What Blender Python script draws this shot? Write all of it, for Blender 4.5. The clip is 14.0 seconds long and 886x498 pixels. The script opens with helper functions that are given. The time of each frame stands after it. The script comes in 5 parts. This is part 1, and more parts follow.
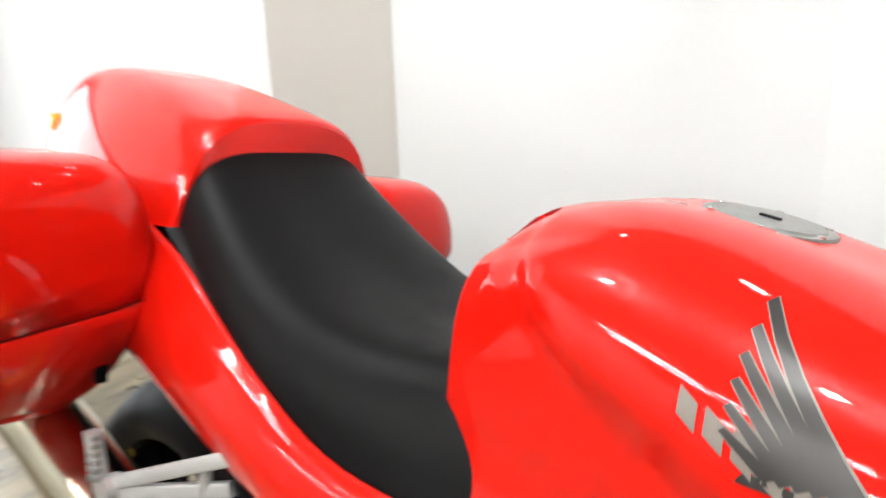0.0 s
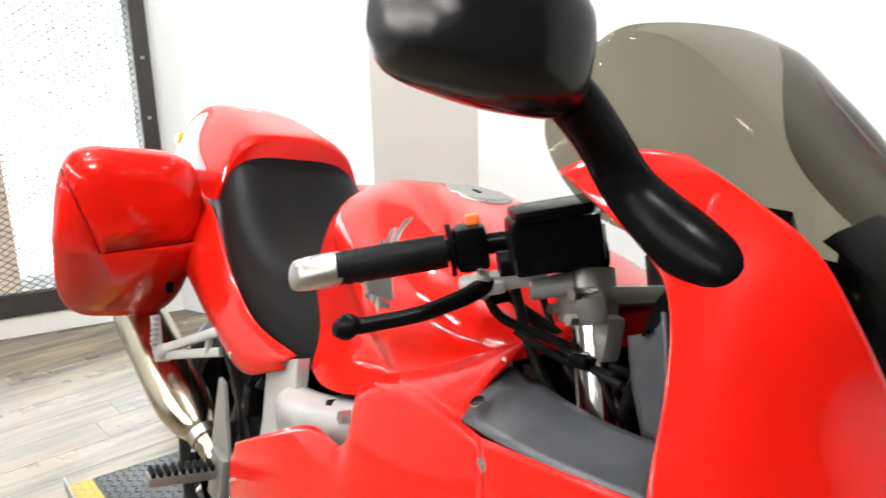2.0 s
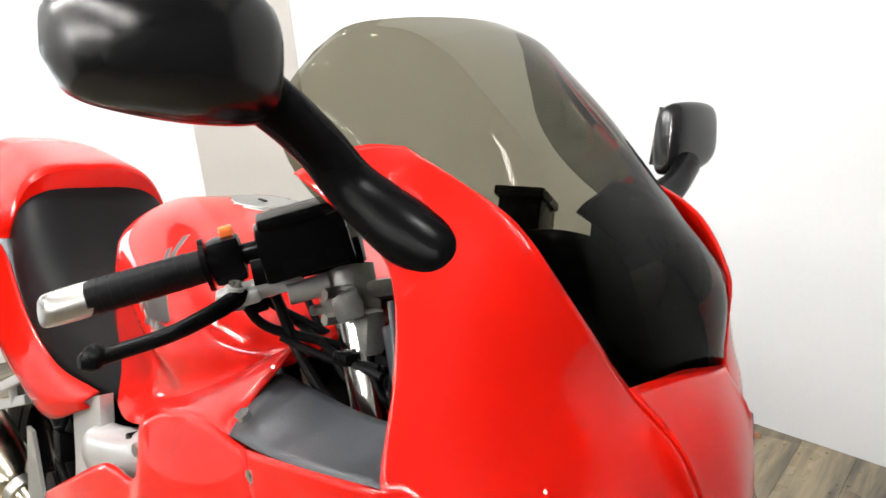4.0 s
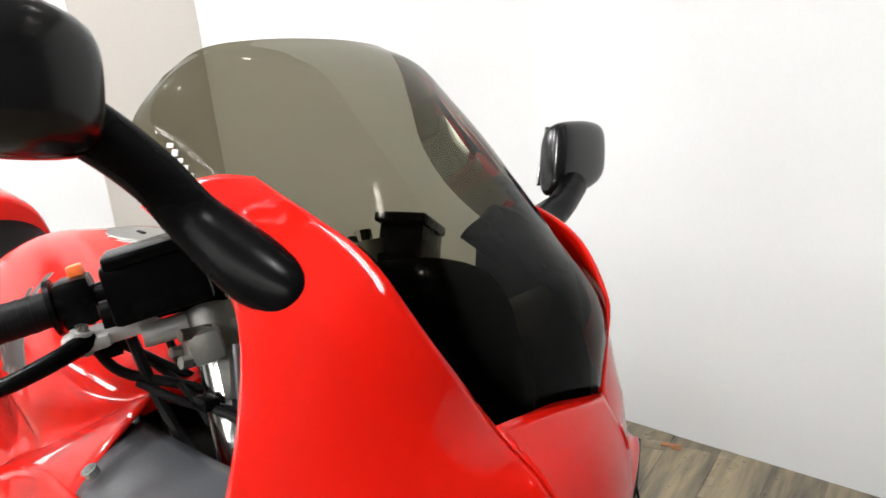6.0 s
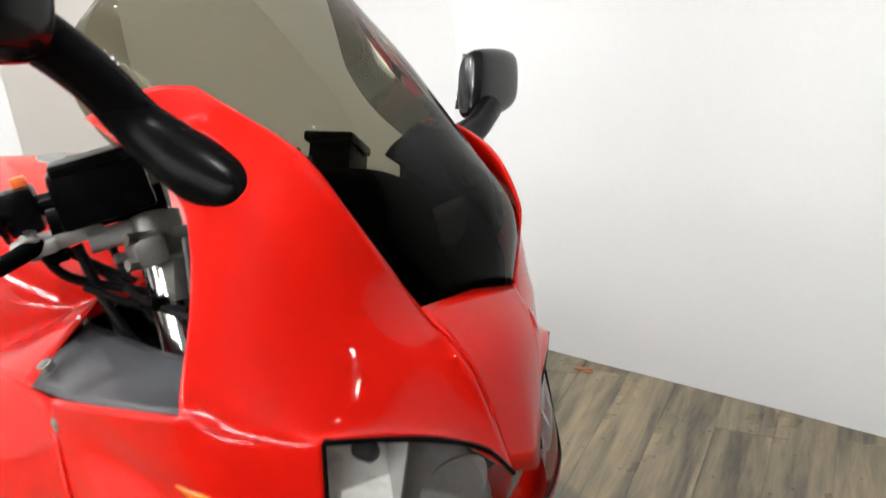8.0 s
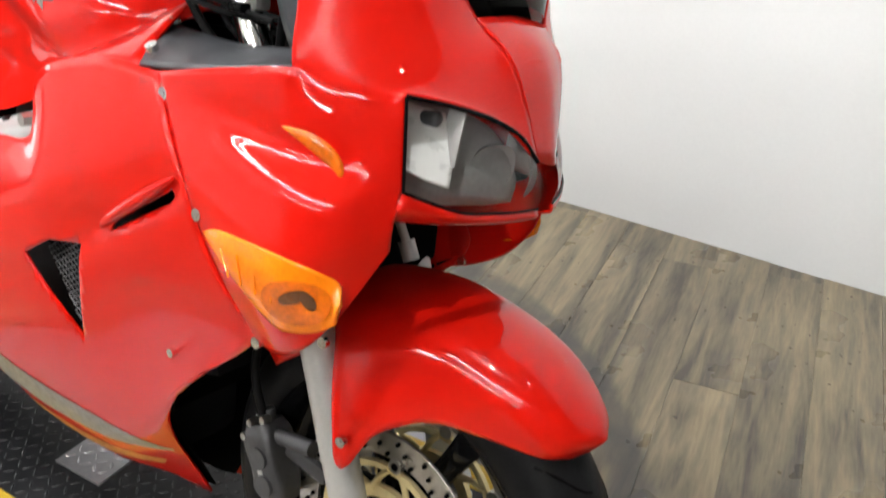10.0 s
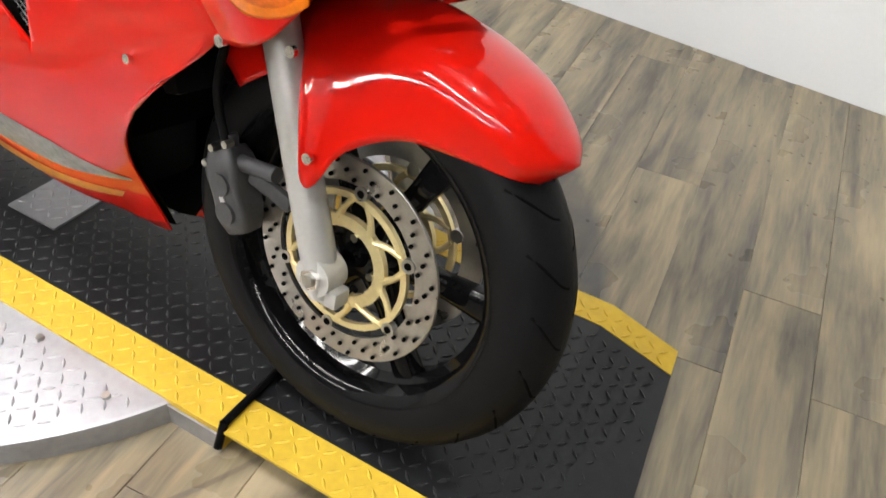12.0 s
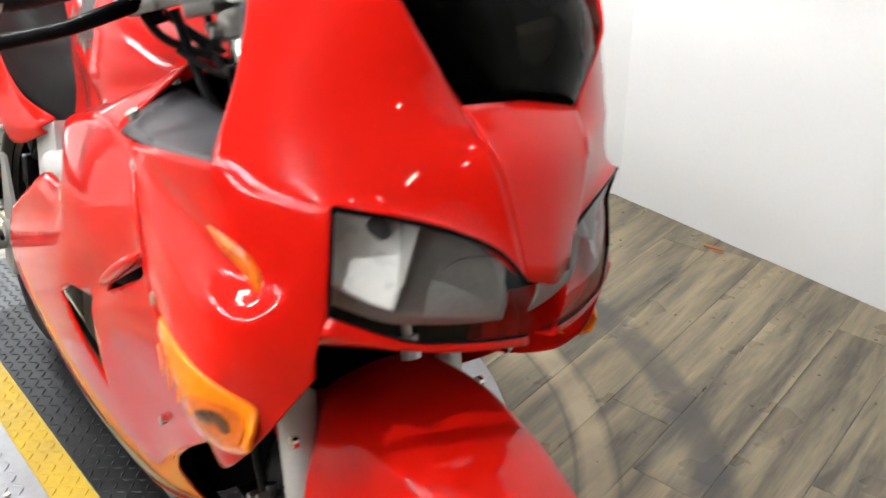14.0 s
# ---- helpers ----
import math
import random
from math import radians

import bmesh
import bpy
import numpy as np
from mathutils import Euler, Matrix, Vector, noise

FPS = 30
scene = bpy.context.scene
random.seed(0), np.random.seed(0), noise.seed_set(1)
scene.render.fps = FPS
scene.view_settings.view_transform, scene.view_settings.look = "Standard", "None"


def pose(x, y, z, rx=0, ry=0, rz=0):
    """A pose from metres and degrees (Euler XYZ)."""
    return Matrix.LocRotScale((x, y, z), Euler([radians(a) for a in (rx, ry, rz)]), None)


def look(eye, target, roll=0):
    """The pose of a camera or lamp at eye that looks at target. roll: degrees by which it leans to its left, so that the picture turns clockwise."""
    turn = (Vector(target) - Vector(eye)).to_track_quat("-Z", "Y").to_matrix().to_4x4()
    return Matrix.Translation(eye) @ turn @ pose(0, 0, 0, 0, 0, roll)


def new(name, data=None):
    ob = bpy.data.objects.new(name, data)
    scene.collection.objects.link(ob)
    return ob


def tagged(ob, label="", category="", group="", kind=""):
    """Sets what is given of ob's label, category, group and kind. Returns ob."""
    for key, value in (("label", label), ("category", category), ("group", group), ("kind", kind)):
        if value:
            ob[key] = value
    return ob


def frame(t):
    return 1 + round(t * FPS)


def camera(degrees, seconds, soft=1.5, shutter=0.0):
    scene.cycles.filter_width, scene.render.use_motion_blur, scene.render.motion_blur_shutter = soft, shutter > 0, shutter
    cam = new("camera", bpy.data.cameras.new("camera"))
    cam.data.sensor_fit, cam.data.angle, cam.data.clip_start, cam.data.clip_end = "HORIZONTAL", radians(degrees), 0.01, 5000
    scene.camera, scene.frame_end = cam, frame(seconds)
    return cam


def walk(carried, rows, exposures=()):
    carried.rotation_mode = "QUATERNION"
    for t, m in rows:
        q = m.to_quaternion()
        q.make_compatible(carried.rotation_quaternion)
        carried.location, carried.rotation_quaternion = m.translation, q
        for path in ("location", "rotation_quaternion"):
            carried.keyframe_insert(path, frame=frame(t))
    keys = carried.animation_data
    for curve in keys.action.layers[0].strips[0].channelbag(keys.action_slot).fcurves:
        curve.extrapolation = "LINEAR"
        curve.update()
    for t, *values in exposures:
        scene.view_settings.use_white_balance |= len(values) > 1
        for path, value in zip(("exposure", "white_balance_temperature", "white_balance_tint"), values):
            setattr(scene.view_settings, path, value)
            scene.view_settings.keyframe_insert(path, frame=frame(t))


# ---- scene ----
cam = camera(58.0, 14.0, soft=1.5, shutter=0.5)
PATH = [
    (0, (-0.341, -0.459, 1.221), (-1.790, 0.751, 0.559), -1.9),
    (0.3, (-0.242, -0.515, 1.239), (-1.814, 0.569, 0.645), -5.2),
    (0.5, (-0.159, -0.546, 1.251), (-1.764, 0.510, 0.697), -4.6),
    (0.8, (-0.033, -0.550, 1.254), (-1.722, 0.389, 0.741), -4.2),
    (1, (0.081, -0.528, 1.243), (-1.674, 0.298, 0.757), -2.9),
    (1.5, (0.308, -0.431, 1.243), (-1.461, 0.336, 0.713), -0.9),
    (2, (0.355, -0.401, 1.243), (-1.377, 0.452, 0.721), -1.5),
    (2.5, (0.361, -0.371, 1.243), (-1.307, 0.592, 0.703), -2.4),
    (3, (0.382, -0.349, 1.241), (-1.255, 0.666, 0.702), -3.7),
    (3.2, (0.392, -0.338, 1.24), (-1.226, 0.702, 0.693), -4.7),
    (5.5, (0.436, -0.26, 1.234), (-1.065, 0.956, 0.716), -5.7),
    (6, (0.431, -0.234, 1.232), (-1.041, 1.018, 0.718), -6.6),
    (6.5, (0.438, -0.211, 1.229), (-1.004, 1.073, 0.709), -7.0),
    (7, (0.439, -0.189, 1.222), (-0.968, 1.125, 0.683), -7.7),
    (9.3, (0.558, -0.497, 1.168), (-0.638, 0.895, 0.374), -3.1),
    (9.5, (0.559, -0.507, 1.148), (-0.637, 0.874, 0.334), -2.6),
    (10, (0.552, -0.523, 1.12), (-0.599, 0.822, 0.189), 0.1),
    (10.5, (0.548, -0.532, 1.086), (-0.553, 0.772, 0.043), 1.3),
    (11, (0.549, -0.541, 1.057), (-0.491, 0.732, -0.082), 3.3),
    (11.5, (0.56, -0.55, 1.028), (-0.422, 0.705, -0.18), 4.4),
    (12, (0.569, -0.561, 1.001), (-0.339, 0.675, -0.283), 5.7),
    (12.5, (0.573, -0.57, 0.993), (-0.319, 0.663, -0.306), 6.4),
    (13, (0.563, -0.544, 1.046), (-0.372, 0.686, -0.224), 2.7),
    (13.3, (0.558, -0.477, 1.102), (-0.591, 0.699, -0.037), -2.1),
    (13.4, (0.546, -0.454, 1.106), (-0.663, 0.718, 0.027), -3.6),
    (13.5, (0.550, -0.410, 1.109), (-0.763, 0.687, 0.072), -4.3),
    (13.6, (0.548, -0.370, 1.114), (-0.845, 0.660, 0.115), -3.6),
    (13.8, (0.564, -0.296, 1.136), (-0.909, 0.679, 0.198), -1.5),
    (14, (0.581, -0.232, 1.164), (-0.912, 0.704, 0.217), -2.0),
]
EXPOSURES = [(0.0, -0.15), (1.0, -0.08), (2.0, 0.0), (3.2, 0.0), (5.3, -0.12), (7.0, -0.25), (9.3, -0.15), (10.5, -0.05), (12.5, 0.1), (14.0, 0.0)]
walk(cam, [(t, look(eye, target, roll)) for t, eye, target, roll in PATH], EXPOSURES)

# ---- light ----
world = bpy.data.worlds.new("showroom_air")
scene.world = world
world.use_nodes = True
world.node_tree.nodes["Background"].inputs[0].default_value = (0.9, 0.95, 1.0, 1)
world.node_tree.nodes["Background"].inputs[1].default_value = 0.6


def lamp(name, kind, m, power, size=0.1, size_y=None, colour=(1, 0.96, 0.9)):
    data = bpy.data.lights.new(name, kind)
    data.energy, data.color = power, colour
    if kind == "AREA":
        data.shape, data.size, data.size_y = "RECTANGLE", size, size_y or size
    else:
        data.shadow_soft_size = size
    ob = new(name, data)
    ob.matrix_world = m
    return ob


# daylight through the window opening, facing into the room
lamp("window_daylight", "AREA", look((-3.48, -0.55, 0.8), (0, -0.55, 0.5)), 16, 1.1, 1.2, (0.92, 0.96, 1.0))
# rows of paired fluorescent tubes deeper in the showroom, and spot bulbs over the motorcycle
TUBES = [(x, y) for y in (-2.8, -3.05, -5.5, -5.75) for x in (-2.7, -1.35, 0.0, 1.35, 2.7)]
BULBS = [(x, -0.55) for x in (-2.0, -0.8, 0.5)] + [(x, 0.95) for x in (-2.2, -1.1, 0.0, 1.1, 2.2)]

# ---- materials ----


def material(name, colour, rough=0.5, metal=0.0, coat=0.0, var=0.08, scale=9.0, fine=160.0, bump=0.0, spec=0.5):
    """A node material with colour and gloss varied at two scales, and fine relief."""
    m = bpy.data.materials.new(name)
    m.use_nodes = True
    n, links = m.node_tree.nodes, m.node_tree.links
    b = n["Principled BSDF"]
    co = n.new("ShaderNodeTexCoord")
    big, small = n.new("ShaderNodeTexNoise"), n.new("ShaderNodeTexNoise")
    big.inputs["Scale"].default_value, small.inputs["Scale"].default_value = scale, fine
    big.inputs["Detail"].default_value, small.inputs["Detail"].default_value = 4, 3
    for t in (big, small):
        links.new(co.outputs["Object"], t.inputs["Vector"])
    add = n.new("ShaderNodeMath")
    add.operation = "ADD"
    links.new(big.outputs[0], add.inputs[0]), links.new(small.outputs[0], add.inputs[1])
    ramp = n.new("ShaderNodeMapRange")
    ramp.inputs["From Min"].default_value, ramp.inputs["From Max"].default_value = 0.6, 1.4
    ramp.inputs["To Min"].default_value, ramp.inputs["To Max"].default_value = 1 - var, 1 + var
    links.new(add.outputs[0], ramp.inputs["Value"])
    mul = n.new("ShaderNodeVectorMath")
    mul.operation = "MULTIPLY"
    mul.inputs[0].default_value = colour
    links.new(ramp.outputs[0], mul.inputs[1])
    links.new(mul.outputs[0], b.inputs["Base Color"])
    rr = n.new("ShaderNodeMapRange")
    rr.inputs["From Min"].default_value, rr.inputs["From Max"].default_value = 0.3, 0.7
    rr.inputs["To Min"].default_value, rr.inputs["To Max"].default_value = rough * 0.8, min(1, rough * 1.2)
    links.new(big.outputs[0], rr.inputs["Value"]), links.new(rr.outputs[0], b.inputs["Roughness"])
    if spec < 0.25:
        b.inputs["IOR"].default_value = 1.25
    b.inputs["Metallic"].default_value, b.inputs["Coat Weight"].default_value = metal, coat
    b.inputs["Coat Roughness"].default_value, b.inputs["Specular IOR Level"].default_value = 0.03, spec
    if bump:
        bm_ = n.new("ShaderNodeBump")
        bm_.inputs["Strength"].default_value, bm_.inputs["Distance"].default_value = bump, 0.001
        links.new(small.outputs[0], bm_.inputs["Height"]), links.new(bm_.outputs[0], b.inputs["Normal"])
    return m


RED = material("red_paint", (0.54, 0.0058, 0.0020), 0.38, 0, 0.75, 0.03, 5, 160, 0, 0.1)
BLACK = material("black_plastic", (0.003, 0.003, 0.0033), 0.26, 0, 0, 0.2, 12, 300, 0.06, 0.16)
GLOSSBLACK = material("gloss_black", (0.004, 0.004, 0.0045), 0.12, 0, 0.25, 0.1, 9, 160, 0, 0.1)
MIRRORBLACK = material("satin_black_shell", (0.0045, 0.0045, 0.005), 0.21, 0, 0, 0.1, 9, 160, 0, 0.45)
RUBBER = material("rubber", (0.007, 0.007, 0.0075), 0.45, 0, 0, 0.25, 14, 240, 0.3, 0.2)
VINYL = material("seat_vinyl", (0.005, 0.005, 0.0053), 0.42, 0, 0, 0.15, 12, 900, 0.3, 0.2)
GREY = material("dark_grey_plastic", (0.035, 0.037, 0.042), 0.45, 0, 0, 0.12, 12, 500, 0.25)
SILVER = material("silver_paint", (0.5, 0.5, 0.49), 0.38, 0.5, 0.2, 0.06, 14)
CHROME = material("polished_steel", (0.72, 0.71, 0.69), 0.14, 1.0, 0, 0.06, 30)
STEEL = material("brushed_steel", (0.46, 0.45, 0.42), 0.32, 1.0, 0, 0.12, 30, 300, 0.1)
GOLD = material("gold_anodised", (0.74, 0.62, 0.33), 0.38, 0.7, 0, 0.1, 30)
IRON = material("dark_casting", (0.010, 0.010, 0.011), 0.5, 0.2, 0, 0.3, 18, 200, 0.4, 0.2)
ORANGE = material("orange_plastic", (0.85, 0.16, 0.03), 0.4, 0, 0, 0.05)
WARMSTEEL = material("tinted_exhaust_steel", (0.60, 0.545, 0.42), 0.2, 1.0, 0, 0.15, 20, 200)
TITAN = material("cast_alloy", (0.30, 0.30, 0.285), 0.45, 0.7, 0, 0.15, 25, 250, 0.3)
WALLPAINT = material("wall_paint", (0.63, 0.645, 0.65), 0.75, 0, 0, 0.025, 1.3, 90, 0.2)
COLUMNPAINT = material("column_paint", (0.60, 0.58, 0.54), 0.75, 0, 0, 0.03, 1.3, 90, 0.2)
# ceiling is unseen; dark grey chosen to weaken bounce and sheen from above
CEILPAINT = material("unseen_ceiling_dark", (0.22, 0.22, 0.22), 0.8, 0, 0, 0.03, 1.3, 90, 0.2)
TRIMPAINT = material("trim_paint", (0.76, 0.75, 0.72), 0.5, 0, 0, 0.05, 3, 60, 0.1)
FRAMEBLACK = material("window_steel", (0.03, 0.027, 0.025), 0.55, 0.2, 0, 0.5, 14, 120, 0.5)
YELLOW = material("yellow_safety_paint", (0.50, 0.33, 0.018), 0.5, 0, 0, 0.14, 9, 70, 0.2)
MATBLACK = material("black_plate_paint", (0.008, 0.0083, 0.0095), 0.38, 0.1, 0, 0.35, 6, 60, 0.2, 0.3)
PLATE = material("diamond_plate_steel", (0.33, 0.33, 0.345), 0.42, 0.75, 0, 0.14, 6, 70, 0.15)
LAMPGREY = material("lamp_housing_grey", (0.31, 0.314, 0.31), 0.4, 0.1, 0, 0.15, 20)
CALIPER = material("caliper_grey", (0.05, 0.05, 0.053), 0.45, 0.3, 0, 0.2, 30, 200, 0.3)
# matte near-black, also put where grooves, holes and hollows lie in shade
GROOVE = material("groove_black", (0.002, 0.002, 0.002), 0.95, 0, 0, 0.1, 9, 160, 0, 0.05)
BULBDARK = material("burnt_amber", (0.10, 0.03, 0.004), 0.3, 0, 0.5, 0.2)
REFLECT = material("bright_reflector", (0.90, 0.90, 0.88), 0.3, 0.1, 0.3, 0.08, 60, 200)
BULBAMBER = material("deep_amber", (0.62, 0.12, 0.003), 0.18, 0, 0.6, 0.3, 60, 200)
# unseen walls only: tone set dark to hold back bounce and paint reflections
BACKWALL = material("unseen_wall_dark", (0.06, 0.057, 0.054), 0.8, 0, 0, 0.05, 1.3, 90, 0.2)
CREAM = material("graphite_decal", (0.018, 0.016, 0.015), 0.4, 0.0, 0, 0.05)
DECALGREY = material("grey_decal", (0.16, 0.14, 0.12), 0.4, 0.0, 0, 0.05)


def clear(name, tint, gloss=0.03, ior=1.45, rough=0.02):
    """A thin tinted sheet: sees through, with a glossy surface."""
    m = bpy.data.materials.new(name)
    m.use_nodes = True
    n, links = m.node_tree.nodes, m.node_tree.links
    n.remove(n["Principled BSDF"])
    tr, gl, mix, fr = (n.new(k) for k in ("ShaderNodeBsdfTransparent", "ShaderNodeBsdfGlossy", "ShaderNodeMixShader", "ShaderNodeFresnel"))
    tr.inputs[0].default_value = (*tint, 1)
    gl.inputs["Roughness"].default_value, fr.inputs[0].default_value = rough, ior
    links.new(fr.outputs[0], mix.inputs[0]), links.new(tr.outputs[0], mix.inputs[1]), links.new(gl.outputs[0], mix.inputs[2])
    links.new(mix.outputs[0], n["Material Output"].inputs[0])
    return m


SMOKE = clear("smoked_acrylic", (0.215, 0.20, 0.145), 0.03, 1.18)
LENS = clear("clear_lens", (0.9, 0.91, 0.9))
PANE = clear("window_glass", (0.95, 0.97, 0.96))


def amber_material():
    m = material("amber_lens", (0.92, 0.215, 0.003), 0.15, 0, 0.35, 0.15, 40, 200, 0.0, 0.3)
    b = m.node_tree.nodes["Principled BSDF"]
    b.inputs["Transmission Weight"].default_value = 0.1
    return m


AMBER = amber_material()


def glow(name, colour, strength):
    m = bpy.data.materials.new(name)
    m.use_nodes = True
    b = m.node_tree.nodes["Principled BSDF"]
    b.inputs["Base Color"].default_value = (*colour, 1)
    b.inputs["Emission Color"].default_value = (*colour, 1)
    b.inputs["Emission Strength"].default_value = strength
    return m


DAY = glow("overcast_daylight", (0.95, 0.98, 1.0), 1.35)
TUBEGLOW = glow("tube_light", (1, 0.98, 0.95), 100)
BULBGLOW = glow("bulb_light", (1, 0.95, 0.88), 60)


def wood_material():
    """Greyed oak-look vinyl: long streaks along each plank, each plank of its own tone."""
    m = material("grey_oak_vinyl", (0.4, 0.35, 0.25), 0.3, 0, 0, 0.1, 3, 60, 0.25)
    n, links = m.node_tree.nodes, m.node_tree.links
    b = n["Principled BSDF"]
    co, info = n.new("ShaderNodeTexCoord"), n.new("ShaderNodeObjectInfo")
    mp = n.new("ShaderNodeMapping")
    mp.inputs["Scale"].default_value = (0.6, 5.2, 1.0)
    off = n.new("ShaderNodeVectorMath")
    off.operation = "MULTIPLY_ADD"
    links.new(info.outputs["Random"], off.inputs[0])
    off.inputs[1].default_value = (37, 53, 11)
    links.new(co.outputs["Object"], off.inputs[2])
    links.new(off.outputs[0], mp.inputs["Vector"])
    streak, grain = n.new("ShaderNodeTexNoise"), n.new("ShaderNodeTexNoise")
    streak.inputs["Scale"].default_value, streak.inputs["Detail"].default_value, streak.inputs["Distortion"].default_value = 3.6, 8, 0.7
    grain.inputs["Scale"].default_value, grain.inputs["Detail"].default_value = 26, 5
    links.new(mp.outputs[0], streak.inputs["Vector"]), links.new(mp.outputs[0], grain.inputs["Vector"])
    ramp = n.new("ShaderNodeValToRGB")
    e = ramp.color_ramp.elements
    e[0].position, e[0].color = 0.29, (0.058, 0.050, 0.040, 1)
    e[1].position, e[1].color = 0.70, (0.262, 0.210, 0.128, 1)
    mid = e.new(0.47)
    mid.color = (0.146, 0.121, 0.080, 1)
    mixv = n.new("ShaderNodeMath")
    mixv.operation = "MULTIPLY_ADD"
    links.new(grain.outputs[0], mixv.inputs[0])
    mixv.inputs[1].default_value = 0.28
    links.new(streak.outputs[0], mixv.inputs[2])
    sub = n.new("ShaderNodeMath")
    sub.operation = "SUBTRACT"
    links.new(mixv.outputs[0], sub.inputs[0])
    tone = n.new("ShaderNodeMath")
    tone.operation = "MULTIPLY_ADD"
    links.new(info.outputs["Random"], tone.inputs[0])
    tone.inputs[1].default_value, tone.inputs[2].default_value = 0.09, 0.095
    links.new(tone.outputs[0], sub.inputs[1])
    links.new(sub.outputs[0], ramp.inputs[0])
    # round scuffs left on the floor by turning wheels, broken up by noise
    geo, dist = n.new("ShaderNodeNewGeometry"), n.new("ShaderNodeVectorMath")
    dist.operation = "DISTANCE"
    dist.inputs[1].default_value = (-0.855, 0.024, -0.05)
    links.new(geo.outputs["Position"], dist.inputs[0])
    last = ramp.outputs[0]
    worn = n.new("ShaderNodeTexNoise")
    worn.inputs["Scale"].default_value, worn.inputs["Detail"].default_value = 9, 5
    links.new(geo.outputs["Position"], worn.inputs["Vector"])
    for radius, width, tone_, amount in ((1.095, 0.055, (0.05, 0.046, 0.042, 1), 1.0), (0.86, 0.040, (0.42, 0.34, 0.22, 1), 0.8), (0.815, 0.006, (0.07, 0.06, 0.05, 1), 0.7), (0.905, 0.006, (0.07, 0.06, 0.05, 1), 0.6)):
        off_, band, both = n.new("ShaderNodeMath"), n.new("ShaderNodeMapRange"), n.new("ShaderNodeMath")
        off_.operation = "SUBTRACT"
        links.new(dist.outputs["Value"], off_.inputs[0])
        off_.inputs[1].default_value = radius
        ab = n.new("ShaderNodeMath")
        ab.operation = "ABSOLUTE"
        links.new(off_.outputs[0], ab.inputs[0]), links.new(ab.outputs[0], band.inputs["Value"])
        band.inputs["From Min"].default_value, band.inputs["From Max"].default_value = width * 0.5, width
        band.inputs["To Min"].default_value, band.inputs["To Max"].default_value = amount * 1.5, 0.0
        both.operation = "MULTIPLY"
        links.new(band.outputs[0], both.inputs[0]), links.new(worn.outputs[0], both.inputs[1])
        mx = n.new("ShaderNodeMix")
        mx.data_type = "RGBA"
        links.new(both.outputs[0], mx.inputs[0]), links.new(last, mx.inputs[6])
        mx.inputs[7].default_value = tone_
        last = mx.outputs[2]
    links.new(last, b.inputs["Base Color"])
    return m


WOOD = wood_material()

# ---- mesh helpers ----
from mathutils.bvhtree import BVHTree


def spline(points, n):
    """Catmull-Rom through the rows of points, n steps a span."""
    p = np.array(points, float)
    p = np.concatenate([[2 * p[0] - p[1]], p, [2 * p[-1] - p[-2]]])
    out = []
    for i in range(1, len(p) - 2):
        for k in range(n):
            t = k / n
            out.append(0.5 * (2 * p[i] + (p[i + 1] - p[i - 1]) * t + (2 * p[i - 1] - 5 * p[i] + 4 * p[i + 1] - p[i + 2]) * t * t + (3 * p[i] - p[i - 1] - 3 * p[i + 1] + p[i + 2]) * t ** 3))
    out.append(p[-2])
    return np.array(out)


def from_grid(g, wrap=False, caps=False):
    """A bmesh over a grid of places (rows, columns, 3)."""
    bm = bmesh.new()
    r, c = g.shape[:2]
    v = [[bm.verts.new(tuple(q)) for q in row] for row in g]
    for i in range(r - 1):
        for j in range(c if wrap else c - 1):
            k = (j + 1) % c
            bm.faces.new((v[i][j], v[i][k], v[i + 1][k], v[i + 1][j]))
    if caps:
        bm.faces.new(v[0][::-1]), bm.faces.new(v[-1])
    return bm


def eased(g, times=5):
    """Evens out a grid's inside, with its edges held."""
    for _ in range(times):
        h = g.copy()
        h[1:-1, 1:-1] = 0.5 * g[1:-1, 1:-1] + 0.125 * (g[:-2, 1:-1] + g[2:, 1:-1] + g[1:-1, :-2] + g[1:-1, 2:])
        g = h
    return g


def flip(p):
    """The place on the bike's left that mirrors one on its right, over the front cowl's middle plane."""
    n = Vector((-0.0875, 1.0, -0.04)).normalized()
    d = (Vector(p) - Vector((0.0, 0.015, 0.9))).dot(n)
    q = Vector(p) - 2 * d * n
    swell = float(np.interp(q.z, [0.76, 0.84, 0.88, 0.93, 0.97, 1.02, 1.10, 1.16], [0.0, -0.016, -0.008, 0.014, 0.021, 0.024, 0.012, 0.0])) * max(0.0, min(1.0, -d / 0.06))
    return q + Vector((0.8, 0.6, 0.0)) * swell


def flipped(bm):
    """The left-hand twin of a right-hand piece of the front cowl."""
    for v in bm.verts:
        v.co = flip(v.co)
    return bm


def across(rows):
    """Rows of (x, half-width, z) from the right edge to the middle, carried over to the left edge."""
    out = []
    for row in rows:
        w0 = row[0][1]
        right = []
        for x, w, z in row:
            yc = 0.015 + 0.0875 * x + 0.04 * (z - 0.9)
            right.append(Vector((x, -w + yc * (1 - w / w0), z)))
        out.append(right + [flip(p) for p in right[-2::-1]])
    return out


def patch(rows, n=5, side=-1):
    """A smooth panel through a cage of (x, half-width, z) rows; side -1: the bike's right, 1: its left."""
    g = np.array(rows, float)
    g[..., 1] *= side
    g = spline(g, n)
    g = spline(g.transpose(1, 0, 2), n).transpose(1, 0, 2)
    return from_grid(eased(g, 10))


